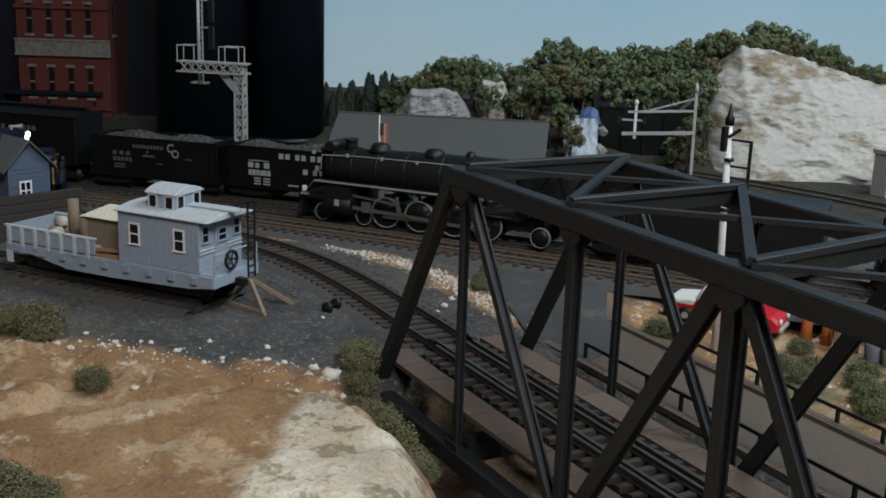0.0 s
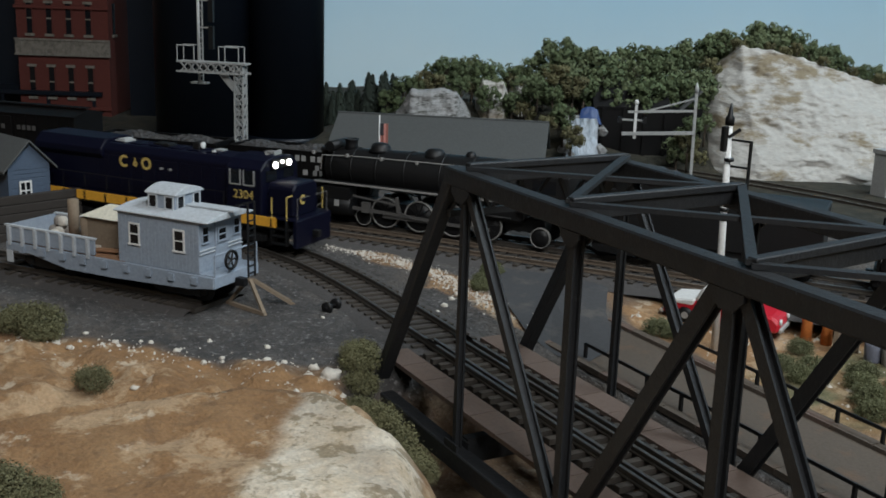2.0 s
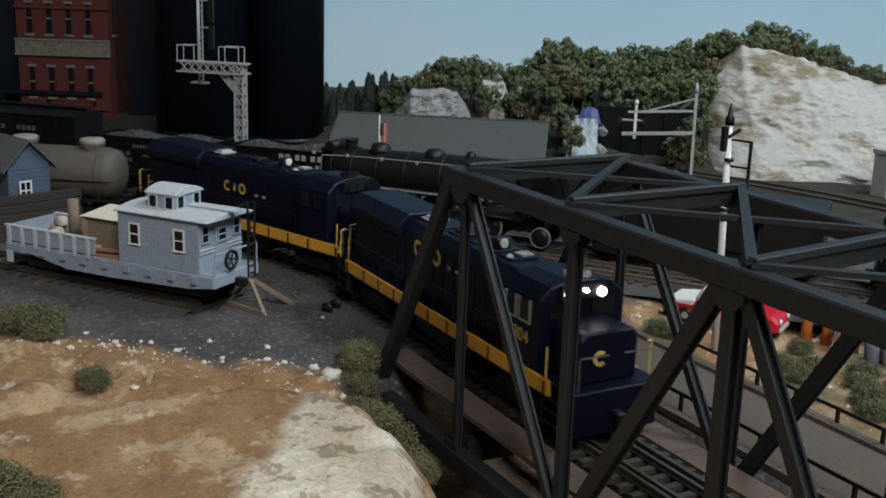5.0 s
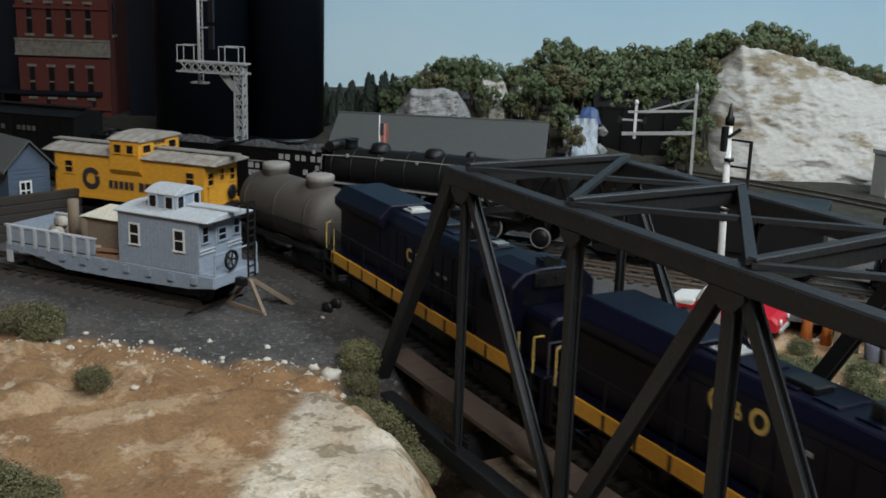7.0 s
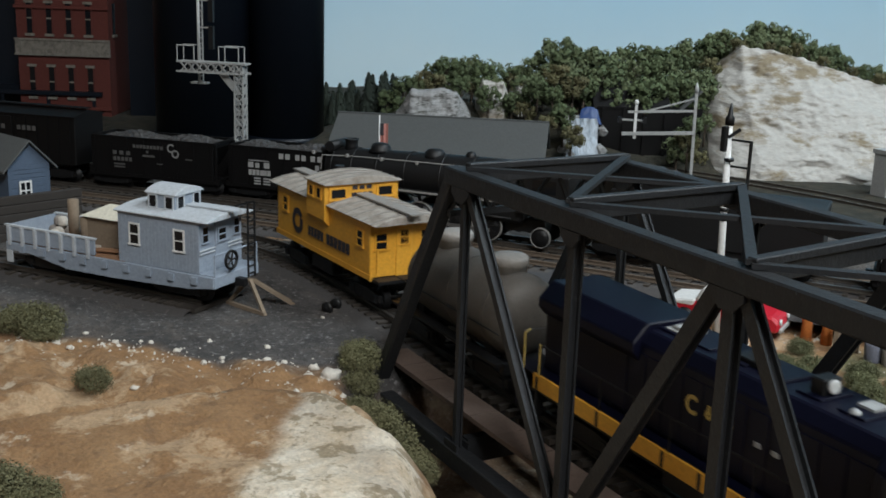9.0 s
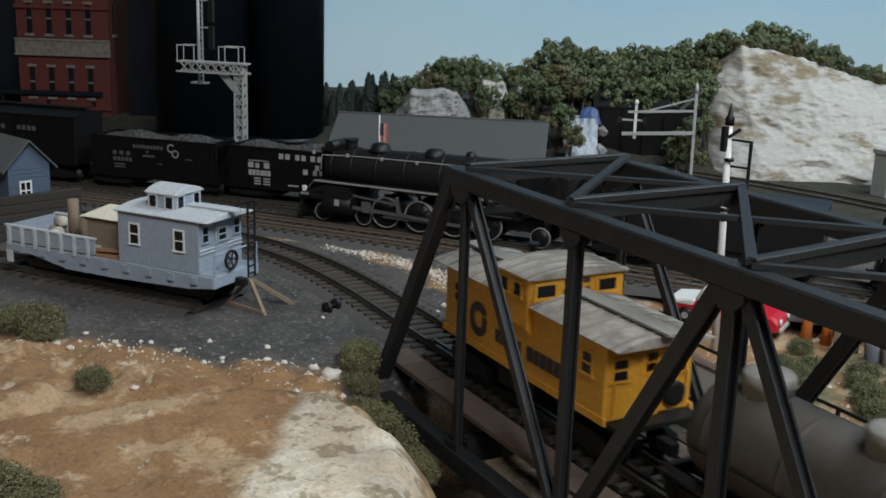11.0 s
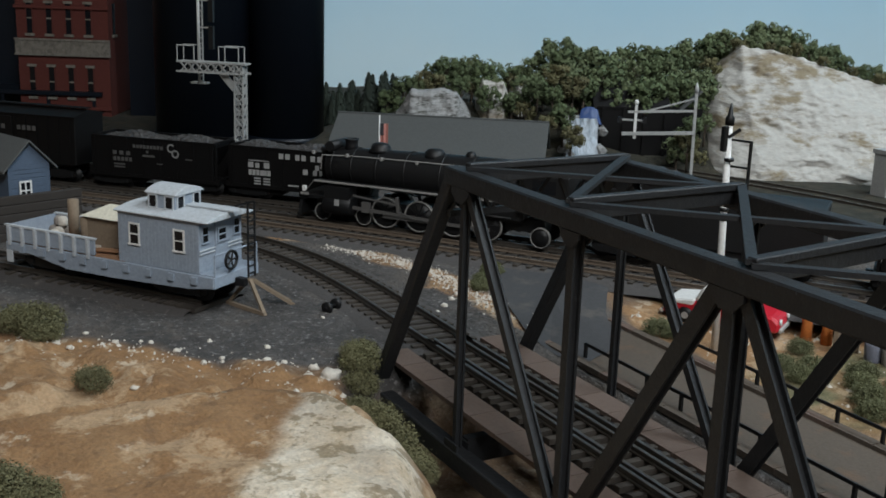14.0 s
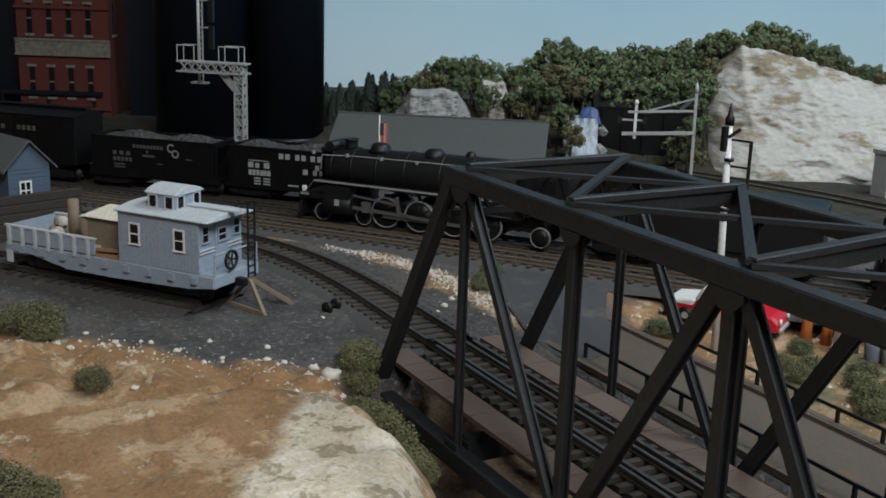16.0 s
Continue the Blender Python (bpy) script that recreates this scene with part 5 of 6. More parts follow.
def cantilever_signal():
    """Lattice mast with a walkway arm and a signal ladder mast on it."""
    top = thing("signal_cantilever", "silver lattice signal cantilever with walkway arm and tall ladder mast", "signal", at=mm(-394, 41, -8, 228))
    for sx in (-3.2, 3.2):
        for sy in (-3, 3):
            part("mast_leg", shape(beam, (sx, sy, 0), (sx, sy, 84), 1.1, 1.1), ALU, top)
    k = 0
    while k < 11:
        for sx, sy, ex, ey in ((-3.2, -3, 3.2, -3), (3.2, -3, 3.2, 3), (3.2, 3, -3.2, 3), (-3.2, 3, -3.2, -3)):
            z0, z1 = 2 + k * 7.4, 2 + (k + 1) * 7.4
            for p, q in (((sx, sy, z0), (ex, ey, z1)), ((ex, ey, z0), (sx, sy, z1))):
                part("lacing", shape(beam, p, q, 0.6, 0.9), ALU, top)
        k += 1
    arm = part("arm", shape(box, -6, 47, -5, 5, 83.5, 84.6), ALU, top)
    for y in (-4.6, 4.6):
        part("arm_chord", shape(box, -6, 47, y - 0.6, y + 0.6, 76.5, 77.8), ALU, arm)
        for j in range(8):
            part("lacing", shape(beam, (-4 + j * 6, y, 77), (2 + j * 6, y, 84), 0.6, 0.9), ALU, arm)
            part("lacing", shape(beam, (2 + j * 6, y, 77), (-4 + j * 6, y, 84), 0.6, 0.9), ALU, arm)
    part("knee_brace", shape(beam, (4, 0, 66), (14, 0, 77), 1.2, 5), ALU, top)
    for x0, x1 in ((-1, 14), (33, 46)):
        for y in (-5, 5):
            handrail(top, [(x0, y, 84), (x0, y, 95.5), (x1, y, 95.5), (x1, y, 84)], ALU, 0.45, "walkway_rail")
    for x in (31.5, 34.5):
        part("ladder_rail", shape(beam, (x, -6, 68), (x, -6, 134), 0.9, 0.9), ALU, top)
    for j in range(17):
        part("rung", shape(beam, (31.5, -6, 70 + j * 3.8), (34.5, -6, 70 + j * 3.8), 0.6, 0.6), ALU, top)
    part("signal_mast", shape(rod, (33, -3, 68), (33, -3, 136), 1.1, 10), ALU, top)
    part("foot_stage", shape(box, 28, 40, -9, -3, 68, 69.2), ALU, top)
    for z in (112, 93):
        hd = part("signal_head", shape(box, 21.5, 25, -5, -2, z, z + 16), BLACK, top, "black signal head")
        part("bracket", shape(beam, (25, -3, z + 15), (33, -3, z + 15), 0.8, 1), ALU, hd)
    return top


cantilever_signal()


# ---- buildings behind the yard ----
def brick_building():
    """Tall red brick block; front along local x, facing -y."""
    top = thing("brick_building", "tall red brick warehouse with pale stone band and narrow windows", "building")
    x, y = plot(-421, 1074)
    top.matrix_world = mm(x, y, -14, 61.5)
    w = part("wall", shape(box, 0, 89, 0, 80, 0, 195), BRICK, top)
    for z in (68, 15, 112):
        c = part("cornice", shape(box, -1.5, 90.5, -2.5, 0, z, z + 14.5 if z == 68 else z + 3), STONETRIM if z == 68 else BRICK, top, "pale stone band" if z == 68 else "")
        if z == 68:
            for o in (z - 1, z + 13.5):
                part("moulding", shape(box, -2.2, 91.2, -3.6, -2.2, o, o + 2), STONETRIM, c)
            for k in range(8):
                part("bracket", shape(box, 3 + k * 11.7, 5 + k * 11.7, -3.4, -2.4, z + 2, z + 12.5), STONETRIM, c)
    for z in (23, 84, 142):
        for k in range(4):
            xx = 13 + k * 19
            wn = part("window", shape(box, xx - 2.6, xx + 2.6, -0.4, 0.3, z + 4, z + 33), GLASS, top)
            part("sill", shape(box, xx - 4.4, xx + 4.4, -2.2, 0.2, z + 1.5, z + 4), STONETRIM, wn)
            part("lintel", shape(box, xx - 4.4, xx + 4.4, -1.8, 0.2, z + 33, z + 35.5), STONETRIM, wn)
            for o in (-3.2, 3.2):
                part("jamb", shape(box, xx + o - 0.5, xx + o + 0.5, -1.1, 0.2, z + 4, z + 33), BRICK, wn)
            part("sash", shape(box, xx - 2.6, xx + 2.6, -0.9, -0.3, z + 18, z + 19.4), STONETRIM, wn)
    for z in (84, 142):
        for k in range(1):
            wn = part("window", shape(box, 88.8, 89.4, 14 + k * 20, 22 + k * 20, z + 4, z + 34), GLASS, top)
            part("sill", shape(box, 88.8, 91, 12 + k * 20, 24 + k * 20, z + 1.5, z + 4), STONETRIM, wn)
    return top


brick_building()


def dark_block():
    """Near-black walls added to close the dark corner; its darkness is in their colour."""
    top = thing("dark_warehouse", "tall dark unlit warehouse wall beside the brick building", "building")
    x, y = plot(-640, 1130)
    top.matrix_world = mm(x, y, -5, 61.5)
    part("wall", shape(box, 0, 205, 0, 60, 0, 260), SILO, top)
    part("loading_canopy", shape(box, 150, 300, -60, -10, 20, 24), SILO, top)
    for k in range(4):
        part("canopy_post", shape(box, 155 + k * 45, 158 + k * 45, -58, -55, 0, 20), SILO, top)
    # black wall added to darken the gap and brick side next to the silos
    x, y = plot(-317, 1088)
    t2 = thing("dark_annex", "plain black wall added to fill the dark gap between the brick building and the silos", "building", at=mm(x, y, -14, 61.5))
    part("wall", shape(box, 0, 105, 0, 60, 0, 320), SILO, t2)
    part("pilaster", shape(box, 50, 54, -2, 0, 0, 320), SILO, t2)


dark_block()


def silo(l, d, r, h, label):
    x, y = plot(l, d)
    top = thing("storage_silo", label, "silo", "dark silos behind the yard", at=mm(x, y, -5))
    bm = bmesh.new()
    turned(bm, [(0, r), (h, r), (h + 6, r * 0.8)], (0, 0, 0), (0, 0, 1), 64)
    part("shell", bm, SILO, top)
    bm = bmesh.new()
    turned(bm, [(0, r + 1.5), (6, r + 1.5)], (0, 0, 0), (0, 0, 1), 64)
    part("base_ring", bm, SILO, top)
    return top


# height 520 reaches far above view, added so they shade the brick building
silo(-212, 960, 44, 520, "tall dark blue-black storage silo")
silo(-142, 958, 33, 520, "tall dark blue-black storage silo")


def long_warehouse():
    top = thing("freight_house", "long low freight house with plain dark grey roof", "building")
    a, b = Vector((-368, 95)), Vector((-283, 212))
    ang = math.degrees(math.atan2(b.y - a.y, b.x - a.x))
    top.matrix_world = mm(a.x, a.y, -5, ang)
    n = (b - a).length
    part("wall", shape(box, 4, n - 4, 4, 80, 0, 20), BLUESHED, top)
    bm = bmesh.new()
    prism(bm, [(-3, 17.5), (42, 42.5), (42, 44), (-3, 19)], 0, n + 14)
    r = part("roof_slope", bm, SHINGLE, top, "plain dark grey roof", bevel=0.2)
    bm = bmesh.new()
    prism(bm, [(87, 17.5), (87, 19), (42, 44), (42, 42.5)], 0, n + 14)
    part("roof_slope", bm, SHINGLE, top)
    part("ridge_cap", shape(box, 0, n + 14, 40.8, 43.2, 43.4, 44.6), SHINGLE, r)
    for x in (2.5, n + 8):
        bm = bmesh.new()
        prism(bm, [(2, 0), (82, 0), (82, 19), (42, 42), (2, 19)], x, x + 2)
        part("gable_wall", bm, BLUESHED, top)
    return top


long_warehouse()


def flag():
    top = thing("flagpole", "white flagpole with a small striped flag hanging", "flag", at=mm(-327, 119, 10, 61.5))
    part("pole", shape(rod, (0, 0, -16), (0, 0, 36), 0.5, 8), WHITE, top)
    fl = bmesh.new()
    prism(fl, [(0, 0), (1.5, 0.8), (3, -0.3), (4.5, 0.7), (6, 0), (6, 0.5), (4.5, 1.2), (3, 0.2), (1.5, 1.3), (0, 0.5)], 13, 30, "z")
    f = part("cloth", fl, mat("faded_red", (0.42, 0.1, 0.08), (0.55, 0.3, 0.25), 0.8, size=3), top, "faded red striped cloth")
    part("canton", shape(box, 0.0, 3.0, -0.4, 1.4, 22, 30.2), DARKTXT, f)
    return top


flag()


# ---- hills, rocks, trees ----
def fold(x, y, z):
    return noise.noise(Vector((x, y, z)))


def rock_cliff():
    """Tall pale plaster cliff, leaning back, with ledges and cracks."""
    nu, nv = 190, 90
    vs, fs = [], []
    for i in range(nu + 1):
        l = 200 + 260 * i / nu
        zt = float(np.interp(l, [200, 208, 216, 228, 244, 262, 290, 345, 390, 430, 460], [2, 26, 48, 70, 92, 92, 86, 70, 56, 50, 46]))
        zt += 2.5 * fold(l * 0.12, 3, 1)
        for j in range(nv + 1):
            v = j / nv
            z = -14 + (zt + 14) * v
            d = 836 + 102 * v ** 1.2 - (l - 200) * 0.16 + 60 * max(0, 1 - (l - 198) / 26) ** 1.6
            step = 8 * fold(l * 0.022, z * 0.05, 4.2) + 6.0 * abs(fold(l * 0.05 + z * 0.05, z * 0.09, 9.1)) + 3.0 * abs(fold(l * 0.08 - z * 0.05, z * 0.26, 2.2)) + 1.3 * fold(l * 0.3, z * 0.7, 6.0) + 0.3 * fold(l * 0.9, z * 1.3, 3.0)
            ledge = 1.9 * abs(fold(l * 0.018 + 5, z * 0.11 + l * 0.02, 7.7))
            d += step + ledge
            if j == nv:
                d += 26
                z -= 4
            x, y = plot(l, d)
            vs.append((x, y, z))
            if i and j:
                a = i * (nv + 1) + j
                fs.append((a - nv - 2, a - 1, a, a - nv - 1))
    ob = sheet("rock_cliff", vs, fs, ROCK)
    tagged(ob, "tall pale cream and grey plaster rock cliff with brown ledges", "cliff")


rock_cliff()


def outcrop(l0, l1, d, zlo, zhi, material, label, seed):
    """A layered rock face set in the hill."""
    nu, nv = 60, 34
    vs, fs = [], []
    for i in range(nu + 1):
        u = i / nu
        l = l0 + (l1 - l0) * u
        edge = min(1, 5 * u, 5 * (1 - u))
        zt = zlo + (zhi - zlo) * (0.45 + 0.55 * edge) + 4 * fold(l * 0.09, seed, 2)
        for j in range(nv + 1):
            v = j / nv
            z = zlo - 8 + (zt - zlo + 8) * v
            lay_ = 2.5 * math.floor(z / 5 + 1.5 * fold(l * 0.05, seed, 1)) * 0.5
            dd = d + 9 * v + 16 * (1 - edge) + lay_ + 4 * fold(l * 0.1, z * 0.12, seed) + 1.5 * fold(l * 0.4, z * 0.4, seed)
            if j == nv:
                dd += 20
            x, y = plot(l, dd)
            vs.append((x, y, z))
            if i and j:
                a = i * (nv + 1) + j
                fs.append((a - nv - 2, a - 1, a, a - nv - 1))
    tagged(sheet("rock_outcrop", vs, fs, material), label, "rock", "rock outcrops on the hill")


outcrop(-44, 20, 893, 10, 47, GREYROCK, "grey-white layered rock outcrop among trees", 1.1)
outcrop(24, 54, 925, 30, 53, ROCK, "pale rock outcrop high among trees", 5.3)
outcrop(56, 78, 925, 34, 50, ROCK, "pale rock outcrop high among trees", 8.8)
outcrop(158, 186, 945, 44, 68, ROCK, "pale rock outcrop above the dark shed", 3.8)


def crown(bm, rng, cx, cy, cz, rx, rz, clumps, leaves, size, tight=1.0):
    """Loose clumps of small leaf blades round a centre."""
    for _ in range(clumps):
        a, u = rng.uniform(0, math.tau), rng.uniform(-0.7, 1)
        q = math.sqrt(max(0, 1 - u * u * 0.8)) * rng.uniform(0.45, 1.0)
        px_, py_, pz_ = cx + rx * q * math.cos(a), cy + rx * q * math.sin(a), cz + rz * u * rng.uniform(0.6, 1)
        cr = rx * rng.uniform(0.2, 0.42) * tight
        for _ in range(leaves):
            d = Vector((rng.gauss(0, 1), rng.gauss(0, 1), rng.gauss(0, 1))).normalized() * cr * rng.uniform(0.5, 1.0) ** 0.5
            c = Vector((px_, py_, pz_)) + d
            s = d.orthogonal().normalized()
            s = (s + Vector((rng.uniform(-1, 1), rng.uniform(-1, 1), rng.uniform(-1, 1))) * 0.3).normalized()
            t = (d.normalized() + Vector((rng.uniform(-1, 1), rng.uniform(-1, 1), rng.uniform(-1, 1))) * 0.35).normalized().cross(s).normalized()
            w = size * rng.uniform(0.6, 1.3)
            bm.faces.new([bm.verts.new(c + s * w * 0.5), bm.verts.new(c + t * w * 0.55), bm.verts.new(c - s * w * 0.5), bm.verts.new(c - t * w * 0.45)])


def leafy(name, seed, build, material, label, category, group):
    rng = random.Random(seed)
    top = thing(name, label, category, group)
    build(top, rng, material)
    return top


def grow_tree(top, rng, material, h=40.0, r=13.0, leaves=46):
    t = bmesh.new()
    rod(t, (0, 0, -6), (0.6, 0.2, h * 0.55), 1.5, 8, 0.8)
    for k in range(5):
        a = k * 1.3 + rng.uniform(0, 1)
        z = h * (0.3 + 0.08 * k)
        rod(t, (0.3, 0.1, z), (math.cos(a) * r * 0.6, math.sin(a) * r * 0.6, z + h * 0.2), 0.7, 6, 0.25)
    part("trunk", t, BARK, top)
    c = bmesh.new()
    crown(c, rng, 0, 0, h * 0.62, r, h * 0.36, 26, leaves, 2.3)
    verts, faces = [v.co[:] for v in c.verts], [[v.index for v in f.verts] for f in c.faces]
    c.verts.index_update()
    faces = [[v.index for v in f.verts] for f in c.faces]
    c.free()
    sheet("crown", verts, faces, material, top, smooth=False)


def grow_conifer(top, rng, material, h=46.0):
    part("trunk", shape(rod, (0, 0, -4), (0, 0, h), 1.3, 8, 0.2), BARK, top)
    verts, faces = [], []
    for k in range(900):
        u = rng.random() ** 0.7
        z = h * (1 - u * 0.85)
        rr = (1.0 + 8.5 * u) * rng.uniform(0.35, 1.0)
        a = rng.uniform(0, math.tau)
        ca, sa = math.cos(a), math.sin(a)
        w = 1.2
        b = len(verts)
        verts += [(ca * rr - sa * w, sa * rr + ca * w, z), (ca * (rr + 2.4), sa * (rr + 2.4), z - 2.0), (ca * rr + sa * w, sa * rr - ca * w, z), (ca * (rr - 1.5), sa * (rr - 1.5), z + 1.2)]
        faces.append((b, b + 1, b + 2, b + 3))
    sheet("needles", verts, faces, material, top, smooth=False)


def grow_bush(top, rng, material, r=9.0, leaves=44, size=0.85):
    part("stem", shape(rod, (0, 0, -3), (0, 0, r * 0.5), 0.8, 6, 0.3), BARK, top)
    c = bmesh.new()
    crown(c, rng, 0, 0, r * 0.42, r, r * 0.62, 330, 16, size * 0.8, 0.85)
    c.verts.index_update()
    verts, faces = [v.co[:] for v in c.verts], [[v.index for v in f.verts] for f in c.faces]
    c.free()
    sheet("foliage", verts, faces, material, top, smooth=False)


def placed(first, spots):
    """The first of a kind goes to the first spot, copies to the rest; spots of (x, y, z, scale, turn)."""
    for k, (x, y, z, s, a) in enumerate(spots):
        m = mm(x, y, z, a)
        if k == 0:
            ob = first
            ob.matrix_world = m
        else:
            ob = copy_thing(first, m)
        ob.scale = (s, s, s * 1.0)


TREELINE_L = [-60, -46, -12, 37, 60, 79, 107, 131, 156, 205, 237, 274, 324, 368, 470]
TREELINE_Z = [38, 46, 66, 68, 60, 82, 92, 90, 82, 88, 99, 112, 96, 77, 66]


def forest():
    rng = random.Random(21)
    kinds = [[], [], [], []]
    l = -52.0
    while l < 460:
        for row in range(3):
            ll = l + rng.uniform(-5, 5)
            if row and ll > 236 and ll < 420 and row == 2:
                continue
            d = (985, 960, 935)[row] + rng.uniform(-10, 10) + (-25 if 90 < ll < 215 and row == 2 else 0)
            if ll > 225:
                d = 965 + row * 16 - (ll - 240) * 0.12
            if row == 2 and (-50 < ll < 24):
                continue
            ztop = float(np.interp(ll, TREELINE_L, TREELINE_Z)) - row * 9 + rng.choice([-14, -6, 0, 3, 5]) + rng.uniform(-2, 2)
            if ll > 225:
                ztop += row * 9 - 2
            x, y = plot(ll, d)
            z = ground_z(x, y)
            s = max(0.55, min(1.15, (ztop - z) / 40.0))
            k = rng.choice([0, 0, 1, 1, 2]) if ll < 60 else rng.choice([0, 0, 1, 1, 1])
            kinds[k].append((x, y, ztop - 40 * s, s, rng.uniform(0, 360)))
        l += 9.5
    # darker growth in front, down to the freight house and round the falls
    for ll, d, zt in ((72, 880, 66), (84, 872, 60), (92, 862, 48), (78, 860, 40), (100, 880, 70), (86, 890, 78), (98, 850, 34), (70, 905, 58), (112, 900, 66), (64, 890, 46), (126, 915, 70), (140, 930, 74), (190, 850, 30), (184, 862, 24), (196, 868, 40),
                      (200, 905, 66), (206, 900, 52), (196, 890, 30), (206, 880, 14), (214, 925, 74), (222, 935, 84), (210, 885, 40)):
        x, y = plot(ll, d)
        s = rng.uniform(0.6, 0.85)
        kinds[rng.choice([1, 2, 0])].append((x, y, zt - 40 * s, s, rng.uniform(0, 360)))
    ll = 246.0
    while ll < 450:
        zt = float(np.interp(ll, [244, 262, 290, 345, 390, 430, 460], [92, 92, 86, 70, 56, 50, 46]))
        s = rng.uniform(0.4, 0.62)
        x, y = plot(ll, 946 - (ll - 200) * 0.16 + rng.uniform(-6, 6))
        kinds[rng.choice([0, 1, 1, 2])].append((x, y, zt + rng.uniform(7, 15) - 40 * s, s, rng.uniform(0, 360)))
        ll += rng.uniform(7, 12)
    for k, lab in ((0, "deep green clump-foliage tree on the hill"), (1, "mid green clump-foliage tree on the hill"), (2, "olive green clump-foliage tree on the hill")):
        placed(leafy("tree", 30 + k, grow_tree, LEAF[k], lab, "tree", "trees on the hill"), kinds[k])
    con = []
    for k in range(16):
        x, y = plot(-112 + k * 4.2 + rng.uniform(-2, 2), 1010 + rng.uniform(-12, 12))
        con.append((x, y, ground_z(x, y) - 6, rng.uniform(0.75, 1.05), rng.uniform(0, 360)))
    placed(leafy("conifer", 50, grow_conifer, LEAF[3], "dark green conifer on the hill", "conifer", "conifers on the hill"), con)


forest()


def brush():
    rng = random.Random(9)
    green = [(-88, -143, 1.15), (-80, -142, 0.8), (-96, -150, 1.0), (-17, -135, 0.75), (-6, -37, 0.85), (2, -40, 0.9), (9, -43, 0.8), (-12, -36, 0.6), (24, -46, 0.9), (32, -48, 1.15), (41, -46, 1.2), (50, -44, 1.0), (44, -53, 0.9), (34, -55, 0.7), (58, -46, 0.9), (66, -50, 0.7), (78, -176, 1.0), (72, -180, 0.9), (84, -168, 0.7), (78, -52, 0.6)]
    placed(leafy("bush", 61, grow_bush, mat("bush_olive", (0.12, 0.12, 0.058), (0.21, 0.195, 0.095), 0.9, size=6, bump=0, rnd=0.3), "olive green foliage bush on the dirt", "bush", "bushes on the near slope"),
           [(x, y, ground_z(x, y) + 0.5, s, rng.uniform(0, 360)) for x, y, s in green])
    back = [(-75, 57, 0.7), (-82, 62, 0.8), (-104, 80, 0.7), (-97, 76, 0.85), (-4, 108, 0.95), (2, 112, 0.8), (52, 128, 0.8), (60, 136, 0.9), (66, 124, 0.8), (82, 140, 0.9), (95, 130, 1.0), (105, 120, 0.9), (74, 150, 0.9), (90, 155, 1.0), (110, 145, 0.9), (40, 150, 0.8)]
    placed(leafy("bush", 62, grow_bush, mat("bush_green", (0.11, 0.12, 0.055), (0.18, 0.185, 0.09), 0.9, size=6, bump=0, rnd=0.3), "dry green foliage bush by the road", "bush", "bushes by the road"),
           [(x, y, ground_z(x, y), s * 0.8, rng.uniform(0, 360)) for x, y, s in back])


brush()


